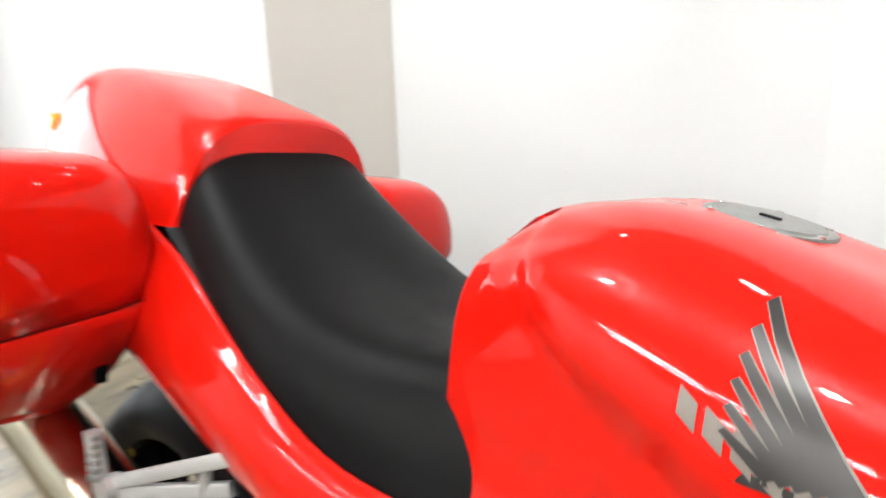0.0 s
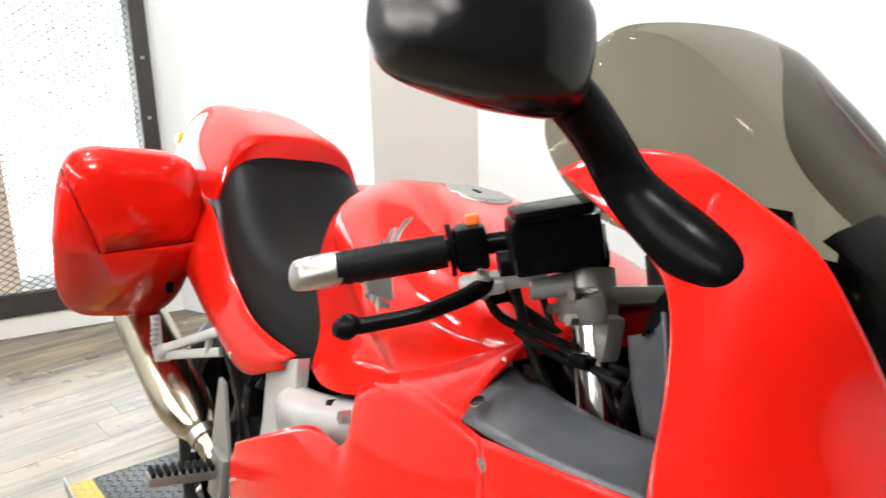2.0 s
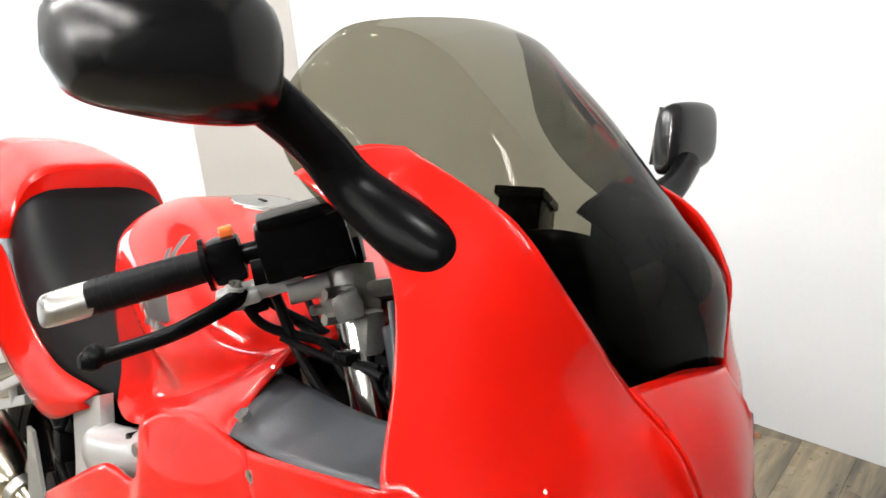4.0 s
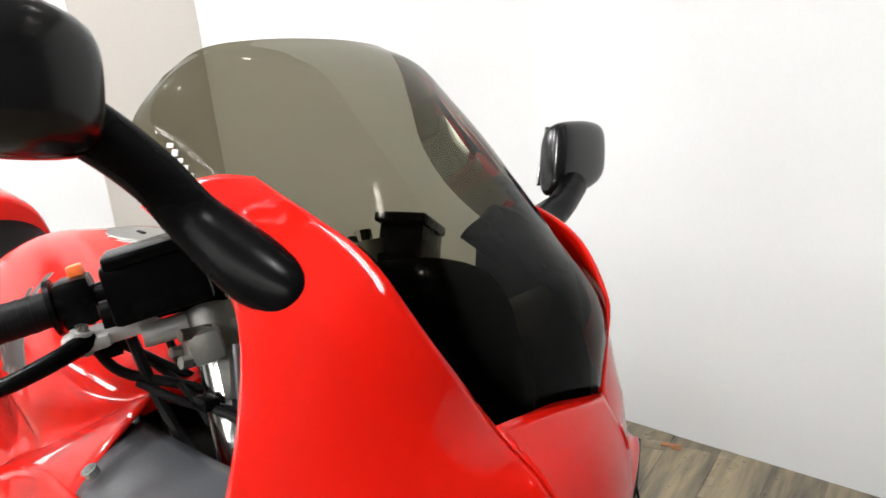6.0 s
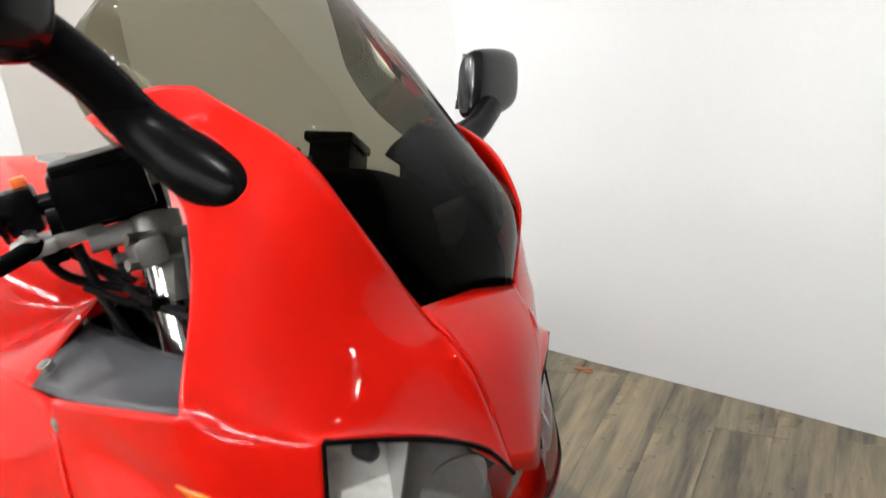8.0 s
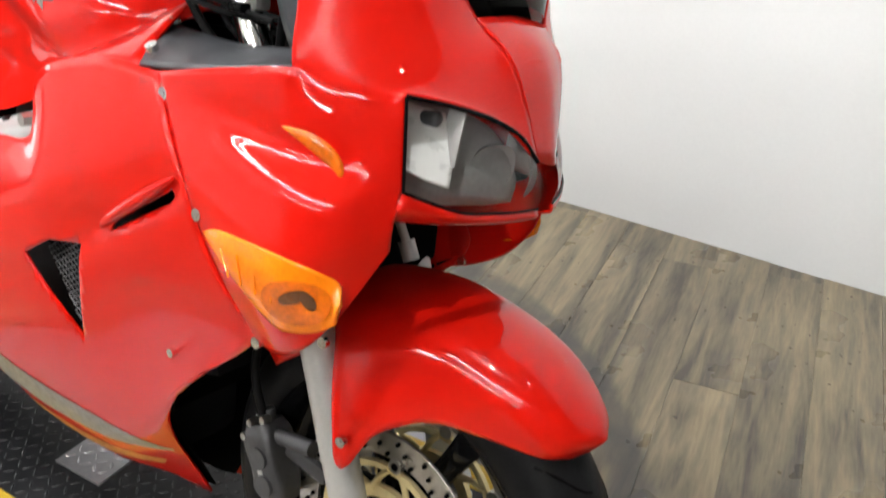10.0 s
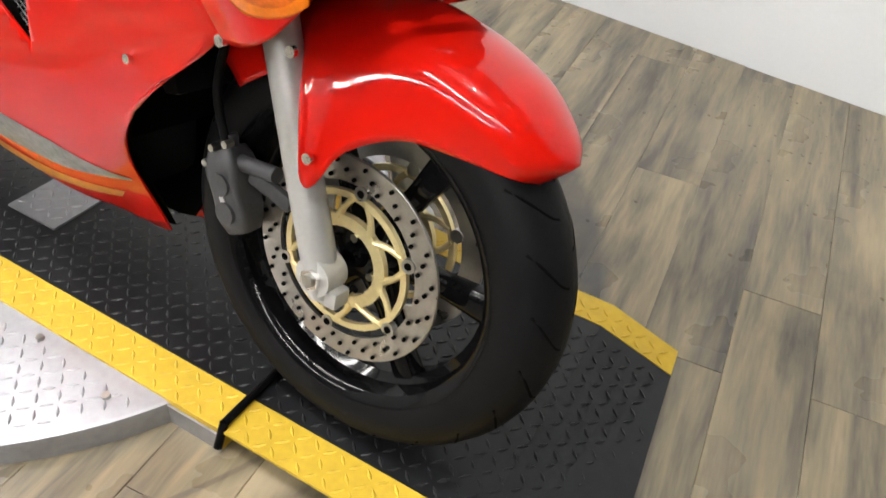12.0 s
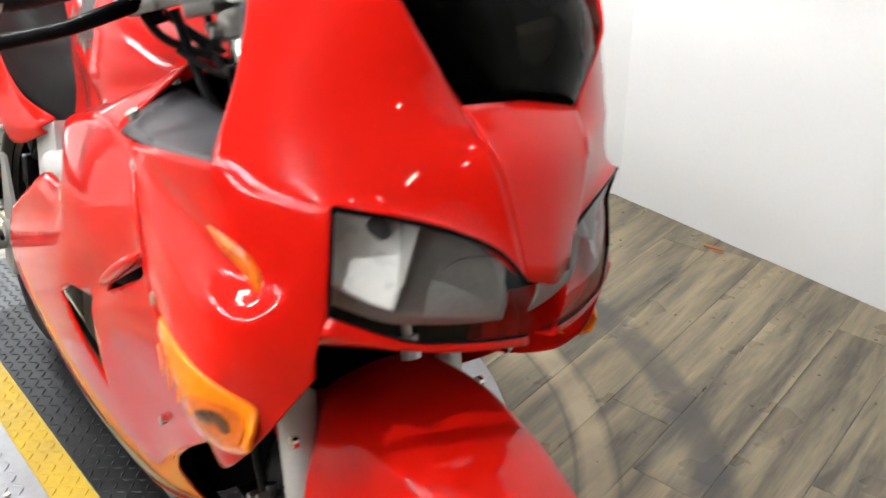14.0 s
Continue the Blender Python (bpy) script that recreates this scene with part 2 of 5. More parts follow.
def hull(stations, n=5, caps=True):
    """A closed-over shell: stations (x, [(half-width, z), ...]) from the crown down, mirrored to both sides."""
    g = []
    for x, prof in stations:
        half = [(x, -w, z) for w, z in prof]
        g.append(half[::-1] + [(x, w, z) for w, z in prof[1:]])
    g = spline(np.array(g, float), n)
    g = spline(g.transpose(1, 0, 2), n).transpose(1, 0, 2)
    return from_grid(eased(g, 6), caps=caps)


def pods(stations, n=4, m=24):
    """A closed body of rounded cross-sections: (centre, axis 1, axis 2, squareness) in order."""
    rings = []
    for c, a, b, p in stations:
        ring = []
        for k in range(m):
            t = 2 * math.pi * k / m
            ct, st = math.cos(t), math.sin(t)
            ring.append(np.array(c) + np.array(a) * math.copysign(abs(ct) ** (2 / p), ct) + np.array(b) * math.copysign(abs(st) ** (2 / p), st))
        rings.append(ring)
    return from_grid(spline(np.array(rings), n), wrap=True, caps=True)


def tube(points, radius, m=12, n=6):
    """A round bar along a smooth line; radius: one, or one for each point."""
    p = spline(points, n)
    r = spline(np.array([[q] for q in (radius if isinstance(radius, (list, tuple)) else [radius] * len(points))], float), n)[:, 0]
    t = np.gradient(p, axis=0)
    t /= np.linalg.norm(t, axis=1)[:, None]
    up = np.array([0.31, 0.17, 0.93]) if abs(t[0][2]) < 0.8 else np.array([0.93, 0.31, 0.17])
    g = []
    for q, d, s in zip(p, t, r):
        a = np.cross(d, up)
        a /= np.linalg.norm(a)
        b = np.cross(d, a)
        g.append([q + s * (math.cos(k * 2 * math.pi / m) * a + math.sin(k * 2 * math.pi / m) * b) for k in range(m)])
    return from_grid(np.array(g), wrap=True, caps=True)


def lathe(profile, m=48, close=False):
    """Turns a profile of (radius, along) round the y axis."""
    prof = list(profile) + ([profile[0]] if close else [])
    g = [[(r * math.cos(2 * math.pi * k / m), a, r * math.sin(2 * math.pi * k / m)) for k in range(m)] for r, a in prof]
    return from_grid(np.array(g, float), wrap=True)


def block(size, at=(0, 0, 0), bevel=0.004, turn=None, taper=1.0):
    bm = bmesh.new()
    bmesh.ops.create_cube(bm, size=1, matrix=Matrix.Diagonal((*size, 1)))
    if taper != 1.0:
        for v in bm.verts:
            if v.co.z > 0:
                v.co.x, v.co.y = v.co.x * taper, v.co.y * taper
    if bevel:
        bmesh.ops.bevel(bm, geom=bm.edges[:], offset=bevel, segments=2, profile=0.6, affect="EDGES")
    bm.transform(Matrix.Translation(at) @ (turn or Matrix()))
    return bm


def rod(a, b, r, m=14, r2=None):
    """A straight round bar from a to b with flat ends."""
    a, b = Vector(a), Vector(b)
    bm = bmesh.new()
    bmesh.ops.create_cone(bm, cap_ends=True, segments=m, radius1=r, radius2=r if r2 is None else r2, depth=(b - a).length)
    bm.transform(Matrix.Translation((a + b) / 2) @ (b - a).to_track_quat("Z", "Y").to_matrix().to_4x4())
    return bm


def plate(outline, thick, normal_axis="y", at=0.0):
    """A flat piece from an outline in the plane across an axis."""
    bm = bmesh.new()
    place = {"y": lambda p: (p[0], at, p[1]), "z": lambda p: (p[0], p[1], at), "x": lambda p: (at, p[0], p[1])}[normal_axis]
    f = bm.faces.new([bm.verts.new(place(p)) for p in outline])
    ext = bmesh.ops.extrude_face_region(bm, geom=[f])
    d = {"y": (0, thick, 0), "z": (0, 0, thick), "x": (thick, 0, 0)}[normal_axis]
    bmesh.ops.translate(bm, vec=d, verts=[v for v in ext["geom"] if isinstance(v, bmesh.types.BMVert)])
    return bm


def merged(*bms):
    """Joins pieces of one part into one bmesh."""
    out = bmesh.new()
    for b in bms:
        me = bpy.data.meshes.new("tmp")
        b.to_mesh(me)
        out.from_mesh(me)
        bpy.data.meshes.remove(me)
        b.free()
    return out


def opening(bm, poly):
    """Cuts a convex opening, an outline in x and z, through a side panel."""
    n = len(poly)
    cx, cz = sum(p[0] for p in poly) / n, sum(p[1] for p in poly) / n
    for i in range(n):
        (x0, z0), (x1, z1) = poly[i], poly[(i + 1) % n]
        near = [f for f in bm.faces if abs(f.calc_center_median().x - cx) < 0.25 and abs(f.calc_center_median().z - cz) < 0.25]
        geom = list({v for f in near for v in f.verts}) + list({e for f in near for e in f.edges}) + near
        bmesh.ops.bisect_plane(bm, geom=geom, plane_co=(x0, 0, z0), plane_no=(z1 - z0, 0, x0 - x1), dist=1e-5)

    def inside(c):
        s = [(poly[(i + 1) % n][0] - poly[i][0]) * (c.z - poly[i][1]) - (poly[(i + 1) % n][1] - poly[i][1]) * (c.x - poly[i][0]) for i in range(n)]
        return all(q > 0 for q in s) or all(q < 0 for q in s)

    bmesh.ops.delete(bm, geom=[f for f in bm.faces if inside(f.calc_center_median())], context="FACES")
    return bm


def part(name, bm, mat, parent=None, label="", thick=0.0, smooth=True):
    """Links a bmesh as one mesh object under a thing or under a part."""
    bmesh.ops.recalc_face_normals(bm, faces=bm.faces[:])
    me = bpy.data.meshes.new(name)
    bm.to_mesh(me)
    bm.free()
    me.materials.append(mat)
    if smooth:
        me.shade_smooth()
        me.set_sharp_from_angle(angle=radians(38))
    ob = new(name, me)
    ob.parent = parent
    if thick:
        s = ob.modifiers.new("thickness", "SOLIDIFY")
        s.thickness, s.offset = thick, 0
    if label:
        tagged(ob, label)
    return ob


def tree_of(ob):
    me = ob.data
    return BVHTree.FromPolygons([v.co.copy() for v in me.vertices], [tuple(p.vertices) for p in me.polygons])


def thing(name, label, category, group="", kind="", m=None):
    ob = new(name)
    ob.empty_display_size = 0.1
    if m:
        ob.matrix_world = m
    return tagged(ob, label, category, group, kind)


def structure(name, bm, mat, label, category):
    return tagged(part(name, bm, mat, None, "", smooth=False), label, category, "", "structure")


# ---- the room ----
FLOOR = -0.05
X0, X1, Y0, Y1, TOP = -3.6, 4.2, -10.0, 1.72, 2.8
WIN = (-1.75, 0.01, 0.15, 1.44)


def wall_y(x):
    """The face of the north wall, which runs slightly askew."""
    return 1.758 + 0.042 * x


def slab(x0, x1, y0, y1, z0, z1):
    return block((x1 - x0, y1 - y0, z1 - z0), ((x0 + x1) / 2, (y0 + y1) / 2, (z0 + z1) / 2), 0)


GRAIN = Matrix.Rotation(radians(105), 4, "Z")
bm = slab(X0 - 0.2, X1 + 0.2, Y0 - 0.2, Y1 + 0.5, FLOOR - 0.12, FLOOR - 0.003)
bm.transform(GRAIN.inverted())
floor = structure("floor", bm, WOOD, "grey oak-look vinyl plank floor of a showroom", "floor")
floor.matrix_world = GRAIN
structure("wall_north", plate([(X0, wall_y(X0)), (X1 + 0.2, wall_y(X1 + 0.2)), (X1 + 0.2, wall_y(X1) + 0.2), (X0, wall_y(X0) + 0.15)], TOP - FLOOR + 0.1, "z", FLOOR - 0.1), WALLPAINT, "plain white painted showroom wall with faint scuffs", "wall")
# south and east walls are unseen, added to close the room and damp light
structure("wall_south", slab(X0, X1 + 0.2, Y0 - 0.15, Y0, FLOOR - 0.1, TOP), BACKWALL, "unseen wall, darkened to cut bounce and reflections", "wall")
structure("wall_east", slab(X1, X1 + 0.15, Y0, wall_y(X1), FLOOR - 0.1, TOP), BACKWALL, "unseen wall, darkened to cut bounce and reflections", "wall")
structure("wall_west", merged(
    slab(X0 - 0.30, X0, Y0 - 0.15, WIN[0], FLOOR - 0.1, TOP),
    slab(X0 - 0.30, X0, WIN[1], Y1 + 0.15, FLOOR - 0.1, TOP),
    slab(X0 - 0.30, X0, WIN[0], WIN[1], FLOOR - 0.1, WIN[2]),
    slab(X0 - 0.30, X0, WIN[0], WIN[1], WIN[3], TOP)), WALLPAINT, "white painted wall with a wide barred window", "wall")
structure("ceiling", slab(X0 - 0.2, X1 + 0.2, Y0 - 0.2, Y1 + 0.5, TOP, TOP + 0.1), CEILPAINT, "unseen ceiling, darkened to cut top sheen", "ceiling")
structure("column", slab(X0, -2.6, 0.757, 1.232, FLOOR, TOP), COLUMNPAINT, "beige painted square wall column", "column")
bm = plate([(X0 + 0.001, 0.10), (-2.602, 0.756), (X0 + 0.001, 0.756)], TOP - FLOOR, "z", FLOOR)
structure("wall_splay", bm, WALLPAINT, "white painted splayed wall between window and column", "wall")
bm = plate([(-2.6, 1.233), (-1.3, wall_y(-1.3)), (-2.6, wall_y(-2.6))], TOP - FLOOR, "z", FLOOR)
structure("wall_return", bm, WALLPAINT, "white painted slanted wall return beside the column", "wall")
structure("baseboard", slab(X0, X0 + 0.012, Y0, 0.10, FLOOR, 0.045), TRIMPAINT, "low white painted baseboard", "baseboard")

# the window: steel frame, expanded metal guard, a wooden post and daylight behind
window = thing("window_1", "bright window with a black steel frame and expanded metal guard", "window", kind="structure")
for y0, y1, z0, z1 in ((WIN[0] - 0.07, WIN[1] + 0.07, 0.05, WIN[2]), (WIN[0] - 0.07, WIN[1] + 0.07, WIN[3], WIN[3] + 0.06), (WIN[1], WIN[1] + 0.07, WIN[2], WIN[3]), (WIN[0] - 0.07, WIN[0], WIN[2], WIN[3])):
    part("window_frame", slab(X0 - 0.02, X0 + 0.025, y0, y1, z0, z1), FRAMEBLACK, window, smooth=False)
for y in (-1.3, -0.86, -0.40):
    part("frame_bolt", rod((X0 + 0.025, y, 0.10), (X0 + 0.034, y, 0.10), 0.008), STEEL, window)
for z in (0.35, 0.62, 0.9, 1.17):
    part("frame_bolt", rod((X0 + 0.025, 0.045, z), (X0 + 0.034, 0.045, z), 0.008), STEEL, window)
POSTWOOD = material("post_wood", (0.82, 0.68, 0.56), 0.6, 0, 0, 0.25, 8, 80, 0.2)
part("post", slab(X0 - 0.14, X0 - 0.07, -0.71, -0.59, WIN[2], WIN[3]), POSTWOOD, window, "tan wooden window post", smooth=False)
part("pane", slab(X0 - 0.238, X0 - 0.234, WIN[0], -0.71, WIN[2], WIN[3]), PANE, window, smooth=False).visible_shadow = False
part("pane", slab(X0 - 0.238, X0 - 0.234, -0.59, WIN[1], WIN[2], WIN[3]), PANE, window, smooth=False).visible_shadow = False


def guard():
    """Expanded metal: rows of thin strands that meet in diamonds."""
    verts, faces = [], []
    py, pz, w, d = 0.05, 0.03, 0.0034, 0.002
    rows, cols = int((WIN[3] - WIN[2]) / pz), int((WIN[1] - WIN[0]) / py)
    for i in range(rows):
        for j in range(cols):
            for s in (-1, 1):
                y, z = WIN[0] + (j + 0.5) * py, WIN[2] + (i + 0.5) * pz
                a, b = (y + s * py / 2, z), (y, z + pz / 2)
                c, e = (y - s * py / 2, z), (y, z - pz / 2)
                for p, q in ((a, b),):
                    k = len(verts)
                    for yy, zz in (p, q):
                        for dz in (-w / 2, w / 2):
                            verts.extend([(X0 + 0.004, yy, zz + dz), (X0 + 0.004 - d, yy, zz + dz)])
                    faces.extend([(k, k + 2, k + 6, k + 4), (k + 1, k + 5, k + 7, k + 3), (k + 2, k + 3, k + 7, k + 6), (k, k + 4, k + 5, k + 1)])
                    k = len(verts)
                    for yy, zz in (c, e):
                        for dz in (-w / 2, w / 2):
                            verts.extend([(X0 + 0.004, yy, zz + dz), (X0 + 0.004 - d, yy, zz + dz)])
                    faces.extend([(k, k + 2, k + 6, k + 4), (k + 1, k + 5, k + 7, k + 3), (k + 2, k + 3, k + 7, k + 6), (k, k + 4, k + 5, k + 1)])
    me = bpy.data.meshes.new("guard_mesh")
    me.from_pydata(verts, [], faces)
    me.materials.append(FRAMEBLACK)
    ob = new("guard_mesh", me)
    ob.parent = window
    return tagged(ob, "grey expanded metal mesh", kind="stuff")


guard()
tagged(part("backdrop", slab(X0 - 0.62, X0 - 0.6, WIN[0] - 1.5, WIN[1] + 1.5, -0.6, 2.6), DAY, None, smooth=False), "white overcast daylight outside the window", "backdrop", "", "structure")


def tube_lamp(x, y):
    t = thing("fluorescent_lamp", "white fluorescent tube lamp under the ceiling", "ceiling lamp", "ceiling tube lamps", m=pose(x, y, TOP))
    part("housing", block((1.3, 0.07, 0.05), (0, 0, -0.025), 0.008), TRIMPAINT, t)
    part("glass_tube", rod((-0.6, 0, -0.07), (0.6, 0, -0.07), 0.016), TUBEGLOW, t, "lit white tube")
    for s in (-1, 1):
        part("socket", block((0.02, 0.035, 0.04), (s * 0.61, 0, -0.066), 0.003), TRIMPAINT, t)


def bulb_lamp(x, y):
    t = thing("ceiling_spot", "small round lit ceiling spot", "ceiling lamp", "ceiling spots", m=pose(x, y, TOP))
    part("shade", lathe([(0.03, 0.0), (0.05, -0.02), (0.055, -0.10), (0.048, -0.10), (0.04, -0.03)], 24), TRIMPAINT, t).matrix_basis = pose(0, 0, 0, 90)
    part("bulb", pods([((0, 0, -0.04), (0.02, 0, 0), (0, 0.02, 0), 2), ((0, 0, -0.07), (0.036, 0, 0), (0, 0.036, 0), 2), ((0, 0, -0.1), (0.034, 0, 0), (0, 0.034, 0), 2), ((0, 0, -0.115), (0.012, 0, 0), (0, 0.012, 0), 2)], 3, 16), BULBGLOW, t, "lit bulb")
    if y < 0:
        lamp("spot_light", "POINT", pose(x, y, TOP - 0.16), 100, 0.03, None, (0.98, 0.98, 0.97))
    else:
        # the row by the wall is turned towards its foot
        data = lamp("spot_light", "SPOT", look((x, y, TOP - 0.16), (x, 1.56, FLOOR)), 85, 0.05, None, (0.98, 0.98, 0.97)).data
        data.spot_size, data.spot_blend = radians(38), 1.0


for x, y in TUBES:
    tube_lamp(x, y)
for x, y in BULBS:
    bulb_lamp(x, y)

# ---- the turntable with its wheel lane ----
TURN, CX, CY, RAD = radians(9.5), -0.855, 0.024, 0.68
LANE = Matrix.Rotation(TURN, 4, "Z")
U0, U1, N0, N1 = -2.12, 0.47, -0.14, 0.466
turntable = thing("turntable", "low round steel motorcycle turntable with a black and yellow wheel lane", "turntable")
bm = lathe([(0.0, -0.006), (RAD - 0.01, -0.006), (RAD - 0.003, -0.008), (RAD, -0.014), (RAD, FLOOR)], 128)
bm.transform(Matrix.Translation((CX, CY, 0)) @ Matrix.Rotation(radians(90), 4, "X"))
bmesh.ops.remove_doubles(bm, verts=bm.verts[:], dist=1e-5)
part("disc", bm, PLATE, turntable, "silver diamond plate disc")


FRONT = (-0.127, 0.27, 0.44)


def lane_tip(n):
    """How far the ramp reaches, its front edge being slightly askew."""
    return 0.455 - 0.11 * n


def lane_z(u):
    return 0.0 if -1.7 < u < 0.27 else -0.042 * min(1, ((u - 0.27) / 0.15 if u > 0 else (-1.7 - u) / 0.42))


def lane_piece(n0, n1, us=(-2.12, -1.7, -0.131)):
    g = []
    for u in us:
        z = lane_z(u)
        low = max(FLOOR + 0.001, z - 0.006) if us is FRONT else FLOOR + 0.001
        a, b = (lane_tip(n0), lane_tip(n1)) if u == FRONT[2] else (u, u)
        g.append([(a, n0, low), (a, n0, z), (b, n1, z), (b, n1, low)])
    bm = from_grid(np.array(g, float), wrap=True, caps=True)
    bm.transform(LANE)
    return bm


for us in ((-2.12, -1.7, -0.131), FRONT):
    nm = "ramp" if us is FRONT else "lane"
    part(nm + "_plate", lane_piece(N0 + 0.075, N1 - 0.065, us), MATBLACK, turntable, "black painted diamond plate", smooth=False)
    part(nm + "_stripe", lane_piece(N0 + 0.001, N0 + 0.073, us), YELLOW, turntable, "yellow safety stripe", smooth=False)
    part(nm + "_stripe", lane_piece(N1 - 0.063, N1, us), YELLOW, turntable, "yellow safety stripe", smooth=False)
bm = plate([(-2.12, N0 - 0.004), (-0.131, N0 - 0.004), (-0.131, N0), (-2.12, N0)], 0.04, "z", FLOOR)
bm.transform(LANE)
part("lane_skirt", bm, PLATE, turntable, "bare steel lane edge", smooth=False)
# bright plate let into the lane
bm = plate([(-0.83, 0.035), (-0.70, 0.035), (-0.70, 0.33), (-0.83, 0.33)], 0.004, "z", 0.0)
bm.transform(LANE)
part("cover_plate", bm, PLATE, turntable, "bare diamond plate cover", smooth=False)
bm = merged(rod((-0.129, -0.13, 0.008), (-0.129, 0.12, 0.008), 0.007), rod((-0.129, -0.13, 0.01), (-0.129, -0.15, -0.03), 0.007))
bm.transform(LANE)
part("hinge_pin", bm, BLACK, turntable, "black steel hinge pin")
for u, n in ((-0.50, -0.16), (-0.95, -0.2), (-0.32, -0.185)):
    bm = rod((u, n, -0.006), (u, n, 0.0), 0.007)
    bm.transform(LANE)
    part("bolt", bm, STEEL, turntable)


def lozenges(name, mat, inside, z_of, u0, u1, n0, n1, pitch=0.0235):
    """Raised lozenges of a diamond plate, in two crossed directions."""
    verts, faces = [], []
    for i in range(int((u1 - u0) / pitch)):
        for j in range(int((n1 - n0) / pitch)):
            u, n = u0 + (i + 0.5) * pitch, n0 + (j + 0.5) * pitch
            if not inside(u, n):
                continue
            a = radians(45 if (i + j) % 2 else -45)
            ca, sa, z, k = math.cos(a), math.sin(a), z_of(u), len(verts)
            for du, dn, h in ((-0.0115, 0, 0), (0, -0.0034, 0), (0.0115, 0, 0), (0, 0.0034, 0), (-0.006, 0, 0.0018), (0.006, 0, 0.0018)):
                q = LANE @ Vector((u + du * ca - dn * sa, n + du * sa + dn * ca, z + h))
                verts.append(tuple(q))
            faces.extend([(k, k + 1, k + 4), (k + 1, k + 5, k + 4), (k + 1, k + 2, k + 5), (k + 2, k + 3, k + 5), (k + 3, k + 4, k + 5), (k + 3, k, k + 4)])
    me = bpy.data.meshes.new(name)
    me.from_pydata(verts, [], faces)
    me.materials.append(mat)
    ob = new(name, me)
    ob.parent = turntable
    return tagged(ob, kind="stuff")


lane_c = LANE.inverted() @ Vector((CX, CY, 0))
on_cover = lambda u, n: -0.82 < u < -0.71 and 0.045 < n < 0.32
lozenges("black_tread", MATBLACK, lambda u, n: u < lane_tip(n) - 0.02 and not on_cover(u, n) and not (-0.85 < u < -0.68 and 0.02 < n < 0.345), lane_z, U0, U1, N0 + 0.075, N1 - 0.07)
lozenges("yellow_tread", YELLOW, lambda u, n: u < lane_tip(n) - 0.02, lane_z, U0, U1, N0, N0 + 0.075)
lozenges("yellow_tread", YELLOW, lambda u, n: u < lane_tip(n) - 0.02, lane_z, U0, U1, N1 - 0.065, N1 + 0.005)
lozenges("steel_tread", PLATE, lambda u, n: (u - lane_c.x) ** 2 + (n - lane_c.y) ** 2 < (RAD - 0.03) ** 2, lambda u: -0.006, lane_c.x - RAD, lane_c.x + RAD, lane_c.y - RAD, N0 - 0.005)
lozenges("steel_tread", PLATE, on_cover, lambda u: 0.004, U0, U1, N0, N1)

# ---- the motorcycle, built along +x with its front axle over the origin, leaning on its side stand ----
bike = thing("motorcycle", "glossy red sport touring motorcycle with smoked screen and panniers, leaning", "motorcycle", m=pose(0, 0, 0, -10.5, 0, 5.0))


def screw(at, parent=bike, r=0.0055, n=(0, -1, 0), name="screw"):
    a = Vector(at)
    d = Vector(n).normalized()
    p = part(name, merged(rod(a - d * 0.003, a + d * 0.004, r, 12), rod(a + d * 0.003, a + d * 0.0045, r * 0.5, 6)), CHROME, parent)
    return p


# front wheel
wheel = part("front_wheel", lathe([(0.035, -0.03), (0.035, 0.03), (0.02, 0.032), (0.012, 0.05), (0.012, -0.05), (0.02, -0.032), (0.035, -0.03)], 24), GLOSSBLACK, bike)
wheel.location = (0, 0, 0.30)
T = [(0.214, 0.050), (0.222, 0.056), (0.242, 0.0605), (0.262, 0.059), (0.279, 0.049), (0.291, 0.033), (0.298, 0.015), (0.300, 0.0)]
part("tyre", lathe(T + [(r, -a) for r, a in T[-2::-1]], 96), RUBBER, wheel, "black road tyre")
R_ = [(0.222, 0.057), (0.217, 0.056), (0.206, 0.046), (0.202, 0.020), (0.19, 0.010), (0.19, -0.010), (0.202, -0.020), (0.206, -0.046), (0.217, -0.056), (0.222, -0.057)]
part("rim", lathe(R_, 96), GLOSSBLACK, wheel, "gloss black cast rim")


def spoke(k):
    bm = pods([((0.03, 0, 0), (0, 0.022, 0), (0, 0, 0.03), 3), ((0.10, 0, 0), (0, 0.014, 0), (0, 0, 0.017), 3), ((0.195, 0, 0), (0, 0.016, 0), (0, 0, 0.024), 3)], 3, 12)
    bm.transform(Matrix.Rotation(2 * math.pi * k / 6, 4, "Y"))
    return bm


for k in range(6):
    part("spoke", spoke(k), GLOSSBLACK, wheel)
# tread grooves across the shoulders: curved black beads, groove shade put into colour
for k in range(22):
    for s in (-1, 1):
        a0 = 2 * math.pi * k / 22 + (0.14 if s > 0 else 0)
        pts = []
        for i in range(6):
            f = i / 5
            yy = s * (0.008 + 0.044 * f)
            rr = float(np.interp(abs(yy), [0, 0.015, 0.033, 0.049, 0.059], [0.300, 0.298, 0.291, 0.279, 0.262])) - 0.0014
            an = a0 + 0.20 * f ** 1.6
            pts.append((rr * math.cos(an), yy, rr * math.sin(an)))
        part("tread_groove", tube(pts, 0.0022, 6, 2), GROOVE, wheel)


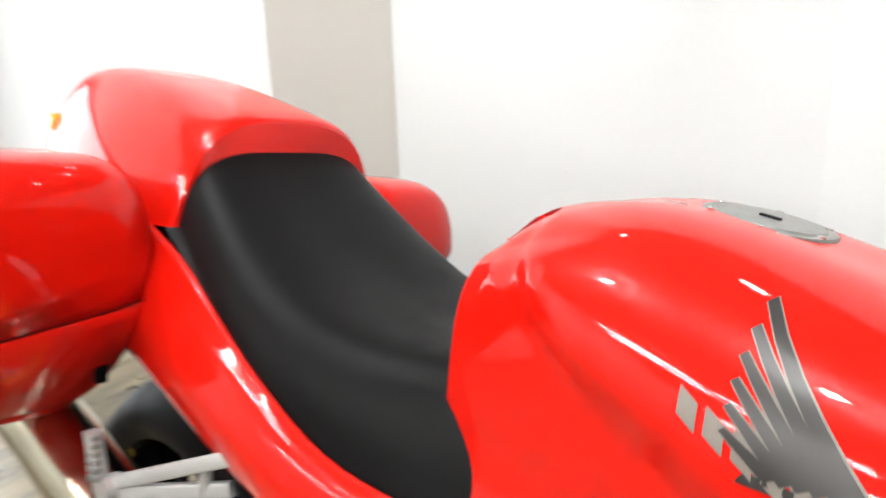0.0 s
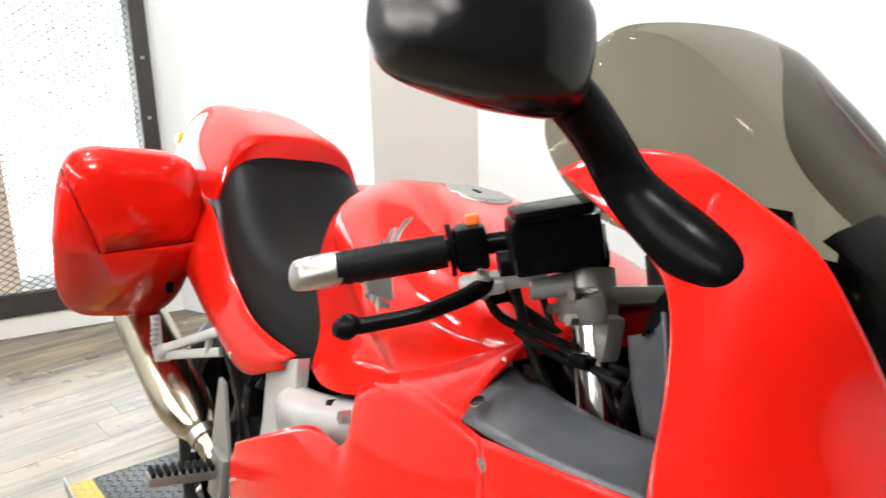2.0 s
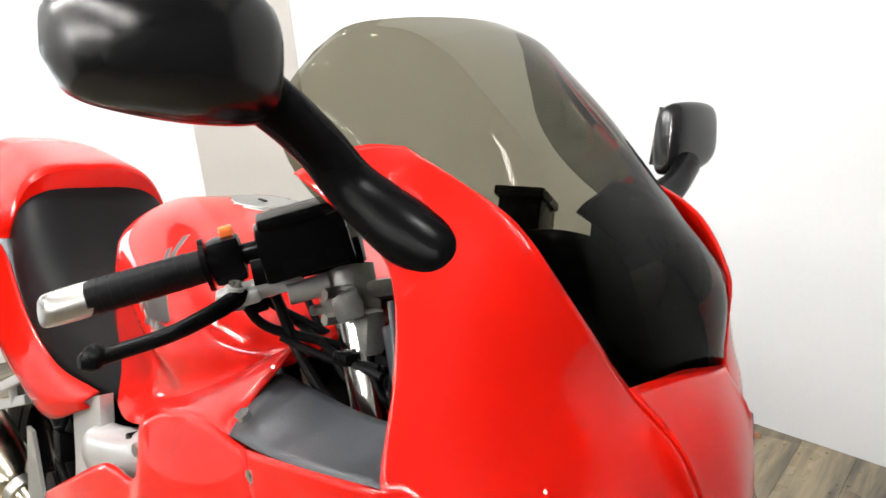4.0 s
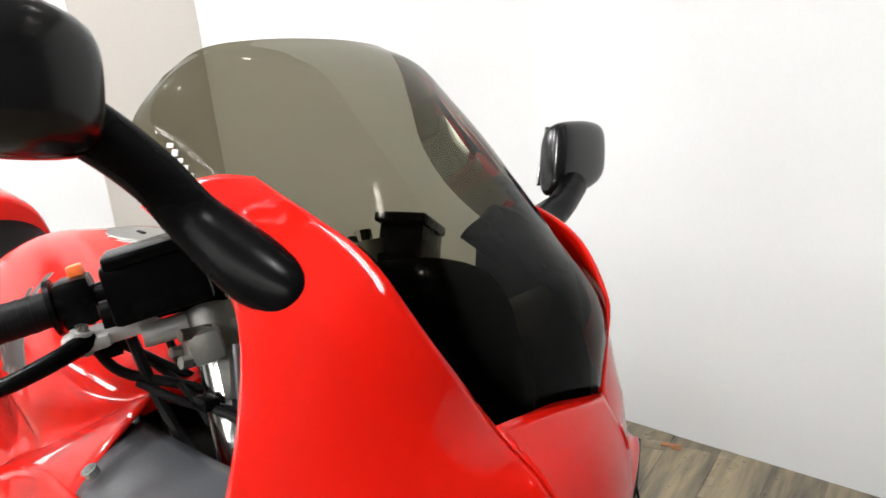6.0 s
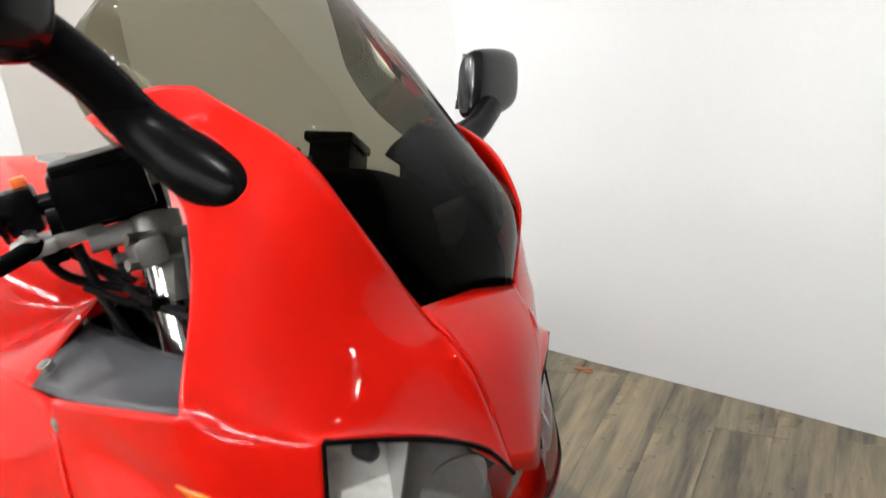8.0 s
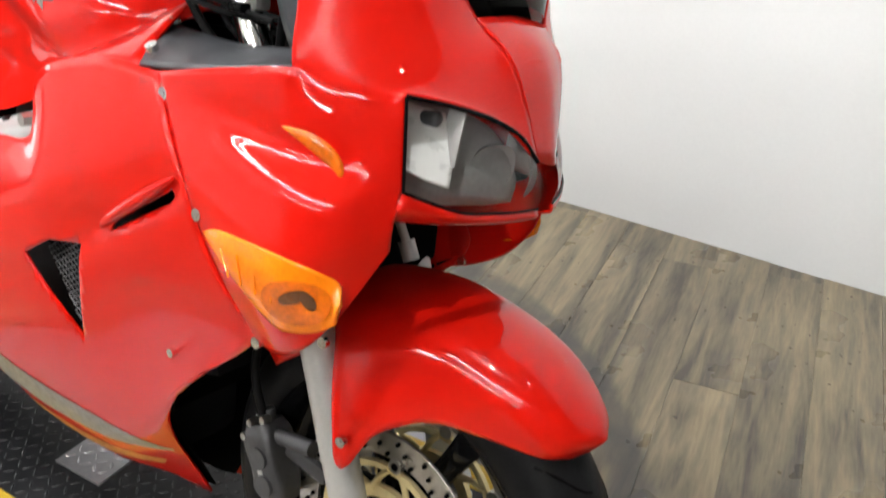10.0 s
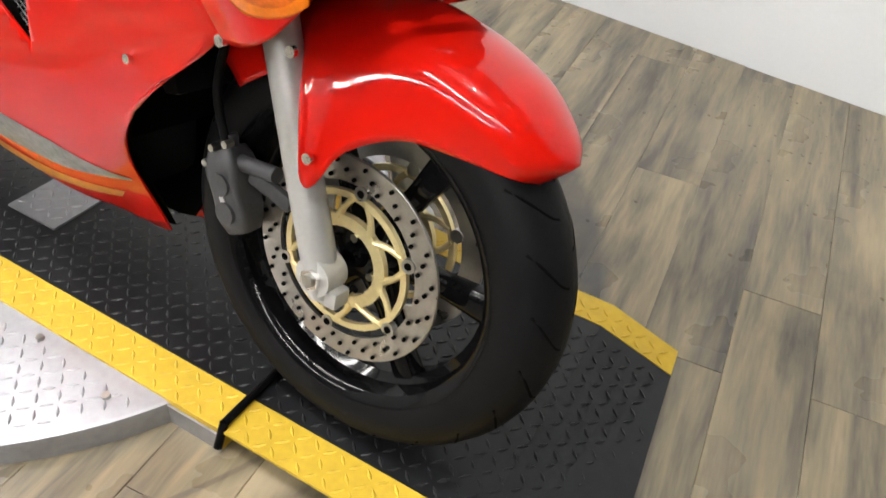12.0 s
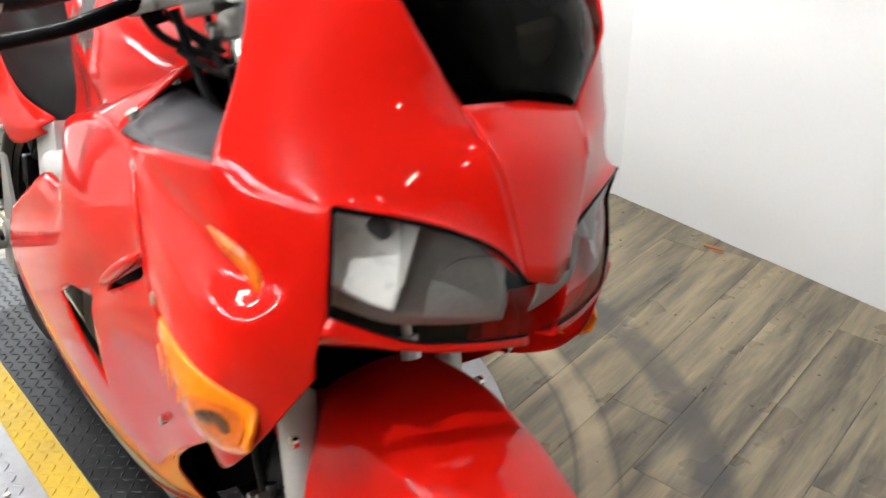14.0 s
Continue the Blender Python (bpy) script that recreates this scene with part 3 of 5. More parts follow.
def brake_disc(s):
    y0, y1 = (-0.058, -0.053) if s < 0 else (0.053, 0.058)
    d = part("brake_disc", lathe([(0.113, y0), (0.147, y0), (0.148, y0 + 0.001), (0.148, y1 - 0.001), (0.147, y1), (0.113, y1)], 96, True), STEEL, wheel, "drilled steel brake disc")
    face = y0 - 0.0006 if s < 0 else y1 + 0.0006
    # drilled holes are black pegs, the shade in them given by colour
    for k in range(60):
        a = 2 * math.pi * k / 60
        r = (0.120, 0.130, 0.140)[k % 3]
        c = (r * math.cos(a), r * math.sin(a))
        bm = rod((c[0], face, c[1]), (c[0], face - s * -0.004, c[1]), 0.0028, 8)
        part("drilled_hole", bm, GROOVE, d)
    for k in range(6):
        a = 2 * math.pi * k / 6 + 0.4
        c = (0.107 * math.cos(a), 0.107 * math.sin(a))
        part("disc_button", rod((c[0], s * 0.051, c[1]), (c[0], s * 0.061, c[1]), 0.0100, 16), STEEL, d)
        part("button_centre", rod((c[0], s * 0.0605, c[1]), (c[0], s * 0.0616, c[1]), 0.0055, 14), GROOVE, d)
        arms = []
        for way in (-1, 1):
            b, c_ = a + way * 0.44, a + way * 0.10
            mid_ = (b + c_) / 2
            arms.append(tube([(r_ * math.cos(q_), s * 0.0555, r_ * math.sin(q_)) for r_, q_ in ((0.062, b), (0.079, mid_), (0.097, c_))], [0.0062, 0.0046, 0.0054], 8, 3))
        part("carrier_arm", merged(*arms), GOLD, d, "gold anodised carrier arm")
    part("carrier_ring", lathe([(0.050, s * 0.051), (0.067, s * 0.051), (0.067, s * 0.060), (0.050, s * 0.060)], 48, True), GOLD, d, "gold anodised carrier")
    part("carrier_hoop", lathe([(0.092, s * 0.052), (0.101, s * 0.052), (0.101, s * 0.0595), (0.092, s * 0.0595)], 64, True), GOLD, d)
    for k in range(5):
        a = 2 * math.pi * k / 5
        part("disc_bolt", rod((0.046 * math.cos(a), s * 0.045, 0.046 * math.sin(a)), (0.046 * math.cos(a), s * 0.064, 0.046 * math.sin(a)), 0.006, 6), CHROME, d)


brake_disc(-1), brake_disc(1)


def fork(s):
    leg = part("fork_leg", merged(
        tube([(0.006, s * 0.1, 0.268), (-0.003, s * 0.1, 0.30), (-0.042, s * 0.104, 0.42), (-0.096, s * 0.104, 0.58), (-0.13, s * 0.104, 0.68)], [0.020, 0.0235, 0.0235, 0.0235, 0.025], 20),
        rod((-0.001, s * 0.082, 0.300), (-0.001, s * 0.120, 0.300), 0.027, 24), block((0.040, 0.030, 0.026), (0.016, s * 0.1, 0.276), 0.006)), SILVER, bike, "silver fork slider")
    part("axle_nut", rod((0, s * 0.118, 0.30), (0, s * 0.128, 0.30), 0.015, 6), CHROME, leg)
    part("axle_end", rod((0, s * 0.1, 0.30), (0, s * 0.132, 0.30), 0.009, 14), STEEL, leg)
    part("pinch_bolt", rod((0.0, s * 0.1, 0.268), (0.034, s * 0.1, 0.272), 0.006, 8), CHROME, leg)
    part("fork_tube", rod((-0.125, s * 0.104, 0.66), (-0.262, s * 0.104, 1.03), 0.0205, 24), CHROME, leg, "chromed fork tube")
    part("fork_cap", rod((-0.258, s * 0.104, 1.015), (-0.271, s * 0.104, 1.052), 0.0235, 20), TITAN, leg)
    cal = part("brake_caliper", merged(
        pods([((-0.196, s * 0.083, 0.392), (0.020, 0, 0.010), (0, 0.02, 0), 4), ((-0.188, s * 0.083, 0.372), (0.027, 0, 0.012), (0, 0.026, 0), 5), ((-0.174, s * 0.083, 0.335), (0.023, 0, 0.011), (0, 0.026, 0), 5), ((-0.163, s * 0.083, 0.305), (0.025, 0, 0.012), (0, 0.024, 0), 5), ((-0.154, s * 0.083, 0.283), (0.018, 0, 0.009), (0, 0.018, 0), 4)], 4, 24),
        rod((-0.213, s * 0.083, 0.370), (-0.190, s * 0.083, 0.362), 0.010), rod((-0.207, s * 0.083, 0.394), (-0.184, s * 0.083, 0.385), 0.009), rod((-0.197, s * 0.083, 0.344), (-0.185, s * 0.083, 0.338), 0.010),
        rod((-0.188, s * 0.083, 0.415), (-0.18, s * 0.083, 0.385), 0.008),
        rod((-0.185, s * 0.085, 0.380), (-0.10, s * 0.088, 0.392), 0.011)), CALIPER, bike, "dark grey two-piston brake caliper")
    for x, z in ((-0.178, 0.352), (-0.166, 0.314)):
        part("piston_cap", rod((x, s * 0.100, z), (x, s * 0.113, z), 0.016, 20), CALIPER, cal)
    part("caliper_bracket", block((0.075, 0.012, 0.024), (-0.112, s * 0.084, 0.365), 0.006, Matrix.Rotation(radians(12), 4, "Y")), CALIPER, cal, "grey cast bracket")
    for z, x in ((0.396, -0.200), (0.370, -0.211), (0.410, -0.176)):
        part("caliper_bolt", rod((x, s * 0.094, z), (x, s * 0.108, z), 0.0055, 6), STEEL, cal)
    part("caliper_mark", block((0.008, 0.002, 0.036), (-0.170, s * 0.1095, 0.325), 0, Matrix.Rotation(radians(-25), 4, "Y")), SILVER, cal)
    part("brake_hose", tube([(-0.19, s * 0.09, 0.40), (-0.20, s * 0.10, 0.48), (-0.18, s * 0.10, 0.60), (-0.2, s * 0.11, 0.75)], 0.006), RUBBER, cal)


fork(-1), fork(1)


def mudguard():
    rows = []
    for th, w, r, drop, flare in ((42, 0.022, 0.338, 0.004, 0.0), (46, 0.055, 0.342, 0.018, 0.0), (57, 0.075, 0.343, 0.05, 0.004), (70, 0.082, 0.338, 0.075, 0.012), (84, 0.085, 0.336, 0.12, 0.028), (92, 0.086, 0.336, 0.165, 0.042), (99, 0.086, 0.337, 0.175, 0.044), (103, 0.086, 0.338, 0.15, 0.040), (107, 0.082, 0.338, 0.05, 0.0), (118, 0.08, 0.34, 0.05, 0.0), (135, 0.078, 0.342, 0.05, 0.0)):
        a = radians(th)
        half = [(w + flare, r - 0.035 - drop), (w + flare * 0.7, r - 0.035 - drop * 0.5), (w, r - 0.034), (w * 0.8, r - 0.012), (w * 0.42, r - 0.002), (0, r + 0.0015)]
        sec = [(q * math.cos(a), -y, 0.30 + q * math.sin(a)) for y, q in half]
        sec += [(q * math.cos(a), y, 0.30 + q * math.sin(a)) for y, q in half[-2::-1]]
        rows.append(sec)
    g = spline(np.array(rows), 5)
    return from_grid(spline(g.transpose(1, 0, 2), 4).transpose(1, 0, 2))


guardp = part("front_mudguard", mudguard(), RED, bike, "glossy red front mudguard", 0.003)
for s in (-1, 1):
    screw((-0.057, s * 0.129, 0.577), guardp, 0.007, (0, s, 0))
    screw((-0.014, s * 0.135, 0.466), guardp, 0.007, (0, s, 0))

# side fairings
SIDE_A = [[(-0.87, 0.222, 0.575), (-0.72, 0.228, 0.655), (-0.575, 0.232, 0.728), (-0.465, 0.238, 0.75), (-0.437, 0.238, 0.832), (-0.32, 0.235, 0.868), (-0.213, 0.236, 0.868)],
          [(-0.87, 0.228, 0.53), (-0.73, 0.238, 0.58), (-0.58, 0.245, 0.64), (-0.46, 0.25, 0.68), (-0.40, 0.252, 0.74), (-0.29, 0.25, 0.758), (-0.166, 0.243, 0.765)],
          [(-0.85, 0.225, 0.47), (-0.73, 0.235, 0.50), (-0.58, 0.24, 0.54), (-0.46, 0.242, 0.57), (-0.37, 0.24, 0.62), (-0.27, 0.24, 0.65), (-0.122, 0.226, 0.668)]]
SIDE_B = [[(-0.80, 0.20, 0.38), (-0.70, 0.205, 0.38), (-0.58, 0.205, 0.39), (-0.47, 0.20, 0.41), (-0.38, 0.195, 0.44), (-0.29, 0.186, 0.48), (-0.092, 0.203, 0.592)],
          [(-0.74, 0.15, 0.27), (-0.66, 0.14, 0.235), (-0.58, 0.13, 0.22), (-0.5, 0.125, 0.22), (-0.43, 0.125, 0.25), (-0.36, 0.14, 0.32), (-0.305, 0.162, 0.402)],
          [(-0.72, 0.05, 0.19), (-0.66, 0.04, 0.168), (-0.58, 0.035, 0.158), (-0.5, 0.03, 0.152), (-0.45, 0.03, 0.152), (-0.40, 0.03, 0.156), (-0.362, 0.032, 0.165)]]
INTAKE = [(-0.482, 0.592), (-0.405, 0.487), (-0.362, 0.636), (-0.42, 0.628)]
VENT = [(-0.302, 0.668), (-0.19, 0.731), (-0.184, 0.739), (-0.189, 0.747), (-0.294, 0.681)]
SLOT = [(-0.815, 0.505), (-0.735, 0.452), (-0.74, 0.475)]


def side_panel(s):
    bm = patch(SIDE_A + SIDE_B, 9, s)
    inner = [v for v in bm.verts if not v.is_boundary]
    for _ in range(14):
        bmesh.ops.smooth_vert(bm, verts=inner, factor=0.5, use_axis_x=True, use_axis_y=True, use_axis_z=True)
    # the surface dips towards the vent
    a0, b0 = Vector((-0.310, 0.664)), Vector((-0.186, 0.736))
    run = (b0 - a0).normalized()
    for v in bm.verts:
        if v.is_boundary:
            continue
        d0 = Vector((v.co.x, v.co.z)) - a0
        f, up = d0.dot(run) / (b0 - a0).length, d0.y * run.x - d0.x * run.y
        ends = max(0.0, min(1.0, (f + 0.9) / 0.9)) * max(0.0, min(1.0, (1.35 - f) / 0.45))
        ends = ends * ends * (3 - 2 * ends)
        v.co.y -= s * 0.009 * ends * math.exp(-((up - 0.008) / (0.034 if up > 0.008 else 0.016)) ** 2)
    for poly in (INTAKE, VENT, SLOT):
        opening(bm, poly)
    return bm


for s in (-1, 1):
    p = part("side_fairing", side_panel(s), RED, bike, "glossy red side fairing with air outlets", 0.004)
    # black sheet behind the lattice, the intake's inner shade as colour
    part("intake_shade", plate([(-0.5, 0.6), (-0.4, 0.46), (-0.34, 0.65)], 0.003, "y", s * 0.205), GROOVE, p, "black sheet for the shade inside the intake", smooth=False)
    bars = []
    tri = [(-0.487, 0.594), (-0.407, 0.492), (-0.352, 0.645)]
    for k in range(46):
        for sl in (0.62, -0.62):
            z0 = 0.36 + 0.009 * k
            cut = []
            for i in range(3):
                (xa, za), (xb, zb) = tri[i], tri[(i + 1) % 3]
                den = (zb - za) - sl * (xb - xa)
                if abs(den) > 1e-6:
                    f = (z0 + sl * (xa + 0.42) - za) / den
                    if 0 <= f <= 1:
                        cut.append((xa + f * (xb - xa), s * 0.212, za + f * (zb - za)))
            if len(cut) == 2:
                bars.append(rod(cut[0], cut[1], 0.0011, 4))
    tagged(part("intake_lattice", merged(*bars), CALIPER, p, "fine metal intake mesh"), kind="stuff")
    part("vent_lip", pods([((-0.325, s * 0.236, 0.668), (0, s * 0.002, 0), (-0.001, 0, 0.002), 2), ((-0.30, s * 0.243, 0.684), (0, s * 0.006, 0), (-0.003, 0, 0.005), 2), ((-0.24, s * 0.2475, 0.722), (0, s * 0.008, 0), (-0.004, 0, 0.007), 2), ((-0.195, s * 0.2475, 0.751), (0, s * 0.006, 0), (-0.003, 0, 0.005), 2), ((-0.18, s * 0.244, 0.762), (0, s * 0.002, 0), (-0.001, 0, 0.002), 2)], 5, 16), RED, p)
    screw((-0.845, s * 0.231, 0.52), p, 0.006, (0, s, 0))
    screw((-0.24, s * 0.2, 0.52), p, 0.006, (0, s, 0))

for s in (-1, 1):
    # added near-black sheet: the hollow's shade as colour, just inside the fairing
    part("fairing_shade", patch([[(x - 0.004, y - 0.012, z + 0.004) for x, y, z in row] for row in SIDE_B], 5, s), GROOVE, bike, "near-black sheet for the shade inside the lower fairing", 0.002)

# upper cowl: shoulders, nose, lower flank and chin
SHOULDER = [[(-0.24, 0.172, 1.107), (-0.205, 0.160, 1.125), (-0.165, 0.147, 1.136), (-0.125, 0.136, 1.136)],
            [(-0.125, 0.168, 1.058), (-0.107, 0.161, 1.075), (-0.084, 0.147, 1.095), (-0.062, 0.132, 1.112)],
            [(-0.078, 0.182, 1.024), (-0.057, 0.169, 1.045), (-0.033, 0.145, 1.066), (-0.013, 0.117, 1.083)],
            [(-0.048, 0.205, 0.965), (-0.025, 0.184, 0.984), (0.003, 0.137, 1.009), (0.022, 0.092, 1.027)],
            [(-0.02, 0.237, 0.902), (0.006, 0.208, 0.921), (0.034, 0.133, 0.945), (0.046, 0.045, 0.955)],
            [(0.005, 0.228, 0.896), (0.037, 0.197, 0.908), (0.072, 0.118, 0.914), (0.092, 0.034, 0.912)],
            [(0.03, 0.206, 0.891), (0.066, 0.178, 0.889), (0.101, 0.078, 0.865), (0.122, 0.012, 0.818)]]
LOW_SHOULDER = [[(-0.165, 0.170, 1.080), (-0.148, 0.160, 1.092), (-0.122, 0.148, 1.106), (-0.100, 0.136, 1.120)]] + SHOULDER[1:]
BROW = [[(0.046, 0.046, 0.9555), (0.050, 0.022, 0.958), (0.051, 0.0, 0.959)],
        [(0.0925, 0.035, 0.9125), (0.096, 0.018, 0.914), (0.0975, 0.0, 0.9145)],
        [(0.122, 0.012, 0.819), (0.124, 0.006, 0.813), (0.125, 0.0, 0.810)]]
FLANK = [[(-0.213, 0.236, 0.868), (-0.12, 0.241, 0.886), (-0.02, 0.237, 0.902), (0.005, 0.226, 0.896), (0.03, 0.206, 0.891), (0.066, 0.178, 0.889)],
         [(-0.1765, 0.2405, 0.79), (-0.09, 0.243, 0.808), (-0.005, 0.236, 0.825), (0.02, 0.223, 0.832), (0.043, 0.206, 0.838), (0.068, 0.179, 0.846)],
         [(-0.1500, 0.2395, 0.732), (-0.07, 0.256, 0.742), (-0.01, 0.259, 0.748), (0.02, 0.250, 0.757), (0.048, 0.226, 0.772), (0.072, 0.181, 0.797)],
         [(-0.1185, 0.2245, 0.66), (-0.06, 0.245, 0.672), (-0.012, 0.252, 0.686), (0.018, 0.246, 0.702), (0.043, 0.228, 0.722), (0.071, 0.188, 0.765)],
         [(-0.09, 0.20, 0.59), (-0.04, 0.220, 0.602), (0.002, 0.230, 0.624), (0.028, 0.226, 0.652), (0.048, 0.216, 0.684), (0.068, 0.186, 0.74)]]
CHIN = [[(0.072, 0.181, 0.797), (0.100, 0.12, 0.774), (0.118, 0.05, 0.765), (0.124, 0.0, 0.762)],
        [(0.0715, 0.186, 0.782), (0.103, 0.118, 0.766), (0.119, 0.05, 0.757), (0.125, 0.0, 0.754)],
        [(0.0600, 0.182, 0.768), (0.085, 0.11, 0.757), (0.100, 0.05, 0.750), (0.105, 0.0, 0.748)]]
LAMP = [[(0.066, 0.178, 0.887), (0.085, 0.125, 0.877), (0.101, 0.078, 0.864), (0.113, 0.038, 0.845), (0.122, 0.010, 0.817)],
        [(0.070, 0.179, 0.845), (0.100, 0.12, 0.826), (0.116, 0.075, 0.815), (0.125, 0.035, 0.802), (0.130, 0.003, 0.789)],
        [(0.073, 0.179, 0.799), (0.100, 0.122, 0.776), (0.112, 0.08, 0.770), (0.120, 0.04, 0.766), (0.125, 0.0, 0.764)]]


def cage(rows, n=6):
    g = np.array(rows, float)
    g[..., 1] *= -1
    return spline(spline(g, n).transpose(1, 0, 2), n).transpose(1, 0, 2)


def cowl_half(s):
    """Shoulder and flank as one moulding that shares its edge below the shoulder."""
    a, b = eased(cage(SHOULDER if s < 0 else LOW_SHOULDER), 40), eased(cage(FLANK), 14)
    edge = np.concatenate([a[24:37, 0], a[36, 1:7]])
    gap = edge - b[0, 12:31]
    for i in range(12):
        b[i, 12:31] += gap * (1 - i / 12)
    bm = merged(from_grid(a), from_grid(b))
    bmesh.ops.remove_doubles(bm, verts=bm.verts[:], dist=0.0002)
    inner = [v for v in bm.verts if not v.is_boundary]
    near = [v for v in inner if 0.85 < v.co.z < 0.95]
    for _ in range(24):
        bmesh.ops.smooth_vert(bm, verts=near, factor=0.5, use_axis_x=True, use_axis_y=True, use_axis_z=True)
    for _ in range(6):
        bmesh.ops.smooth_vert(bm, verts=inner, factor=0.5, use_axis_x=True, use_axis_y=True, use_axis_z=True)
    bmesh.ops.subdivide_edges(bm, edges=bm.edges[:], cuts=1, use_grid_fill=True)
    inner = [v for v in bm.verts if not v.is_boundary]
    for _ in range(10):
        bmesh.ops.smooth_vert(bm, verts=inner, factor=0.5, use_axis_x=True, use_axis_y=True, use_axis_z=True)
    # the scoop round the side reflector and the swage line below it
    a0, b0 = Vector((-0.16, 0.852)), Vector((0.036, 0.818))
    run = (b0 - a0).normalized()
    for v in inner:
        if v.co.y > -0.19 or v.co.z > 0.885:
            continue
        q = Vector((v.co.x, v.co.z)) - a0
        f, d = q.dot(run) / (b0 - a0).length, q.x * -run.y + q.y * run.x
        ends = max(0.0, min(1.0, (f + 0.1) / 0.5)) * max(0.0, min(1.0, (1.12 - f) / 0.15))
        v.co.y += ends * ends * (3 - 2 * ends) * (0.006 * math.exp(-(d / 0.018) ** 2) - 0.003 * math.exp(-((d + 0.038) / 0.015) ** 2))
    return bm if s < 0 else flipped(bm)


def front(bm, s):
    return bm if s < 0 else flipped(bm)


cowl = {}
for s in (-1, 1):
    cowl[s] = part("upper_cowl", cowl_half(s), RED, bike, "glossy red upper cowl with headlamp cut-out", 0.004)
    part("chin", front(patch(CHIN, 6, -1), s), RED, cowl[s], "", 0.003)
    for at in ((-0.202, 0.236, 0.847), (-0.142, 0.241, 0.732), (-0.088, 0.203, 0.591)):
        screw((at[0], s * at[1], at[2]), cowl[s], 0.007, (0, s, 0))
    lampo = part("headlamp", front(patch(LAMP, 6, -1), s), LENS, bike, "clear headlamp lens with reflector behind")
    lampo.visible_shadow = False
    part("lamp_bowl", front(patch([[(a - 0.034, b * 0.97 + 0.002, c) for a, b, c in row] for row in LAMP], 4, -1), s), LAMPGREY, lampo, "grey lamp housing", 0.002)
    bowl = [[(0.036, 0.176, 0.884), (0.040, 0.158, 0.880), (0.050, 0.136, 0.873), (0.066, 0.113, 0.867)],
            [(0.045, 0.176, 0.858), (0.047, 0.158, 0.853), (0.059, 0.138, 0.848), (0.077, 0.115, 0.842)],
            [(0.056, 0.175, 0.832), (0.058, 0.160, 0.828), (0.070, 0.141, 0.823), (0.086, 0.120, 0.818)],
            [(0.062, 0.174, 0.822), (0.066, 0.163, 0.814), (0.077, 0.146, 0.805), (0.090, 0.128, 0.798)]]
    part("reflector", front(patch(bowl, 5, -1), s), REFLECT, lampo, "bright faceted reflector", 0.002)
    part("lamp_bulb", front(pods([((0.052, -0.131, 0.862), (0, 0.007, 0), (0, 0, 0.007), 2), ((0.070, -0.131, 0.863), (0, 0.008, 0), (0, 0, 0.008), 2), ((0.074, -0.131, 0.863), (0, 0.003, 0), (0, 0, 0.003), 2)], 2, 14), s), CALIPER, lampo, "dark bulb shield")
    part("inner_reflector", front(pods([((0.06, -0.043, 0.808), (0, 0.028, 0), (0, 0, 0.02), 2.6), ((0.088, -0.043, 0.808), (0.008, 0.032, 0), (0, 0, 0.024), 2.6), ((0.066, -0.043, 0.808), (0, 0.012, 0), (0, 0, 0.01), 2)], 3, 20), s), LAMPGREY, lampo)
    for row, r_ in ((LAMP[0], 0.0026), (LAMP[2], 0.0014)):
        part("lamp_seal", front(tube([(a_ + 0.001, -b_ - 0.001, c_) for a_, b_, c_ in row], r_, 8, 5), s), BLACK, lampo, "black rubber seal")
    part("lamp_seal", front(tube([(r_[0][0] + 0.001, -r_[0][1] - 0.001, r_[0][2]) for r_ in LAMP], 0.0018, 8, 5), s), BLACK, lampo)
    part("lamp_divider", front(block((0.02, 0.003, 0.055), (0.080, -0.116, 0.845), 0.001, Matrix.Rotation(radians(-10), 4, "X")), s), SILVER, lampo)

part("nose_liner", merged(block((0.13, 0.28, 0.03), (-0.03, 0.01, 0.768), 0.01), block((0.03, 0.26, 0.16), (-0.10, 0, 0.69), 0.01)), GROOVE, bike, "black inner splash panel")
part("horn_bracket", merged(rod((-0.060, 0.0, 0.700), (-0.047, 0.0, 0.676), 0.006), rod((-0.047, 0.0, 0.678), (-0.036, 0.0, 0.655), 0.011)), SILVER, bike, "small bright metal bracket")
part("nose_brow", from_grid(eased(spline(spline(np.array([[tuple(p) for p in r] for r in across(BROW)]), 6).transpose(1, 0, 2), 6).transpose(1, 0, 2), 6)), RED, bike, "glossy red nose ridge between the headlamps", 0.003)


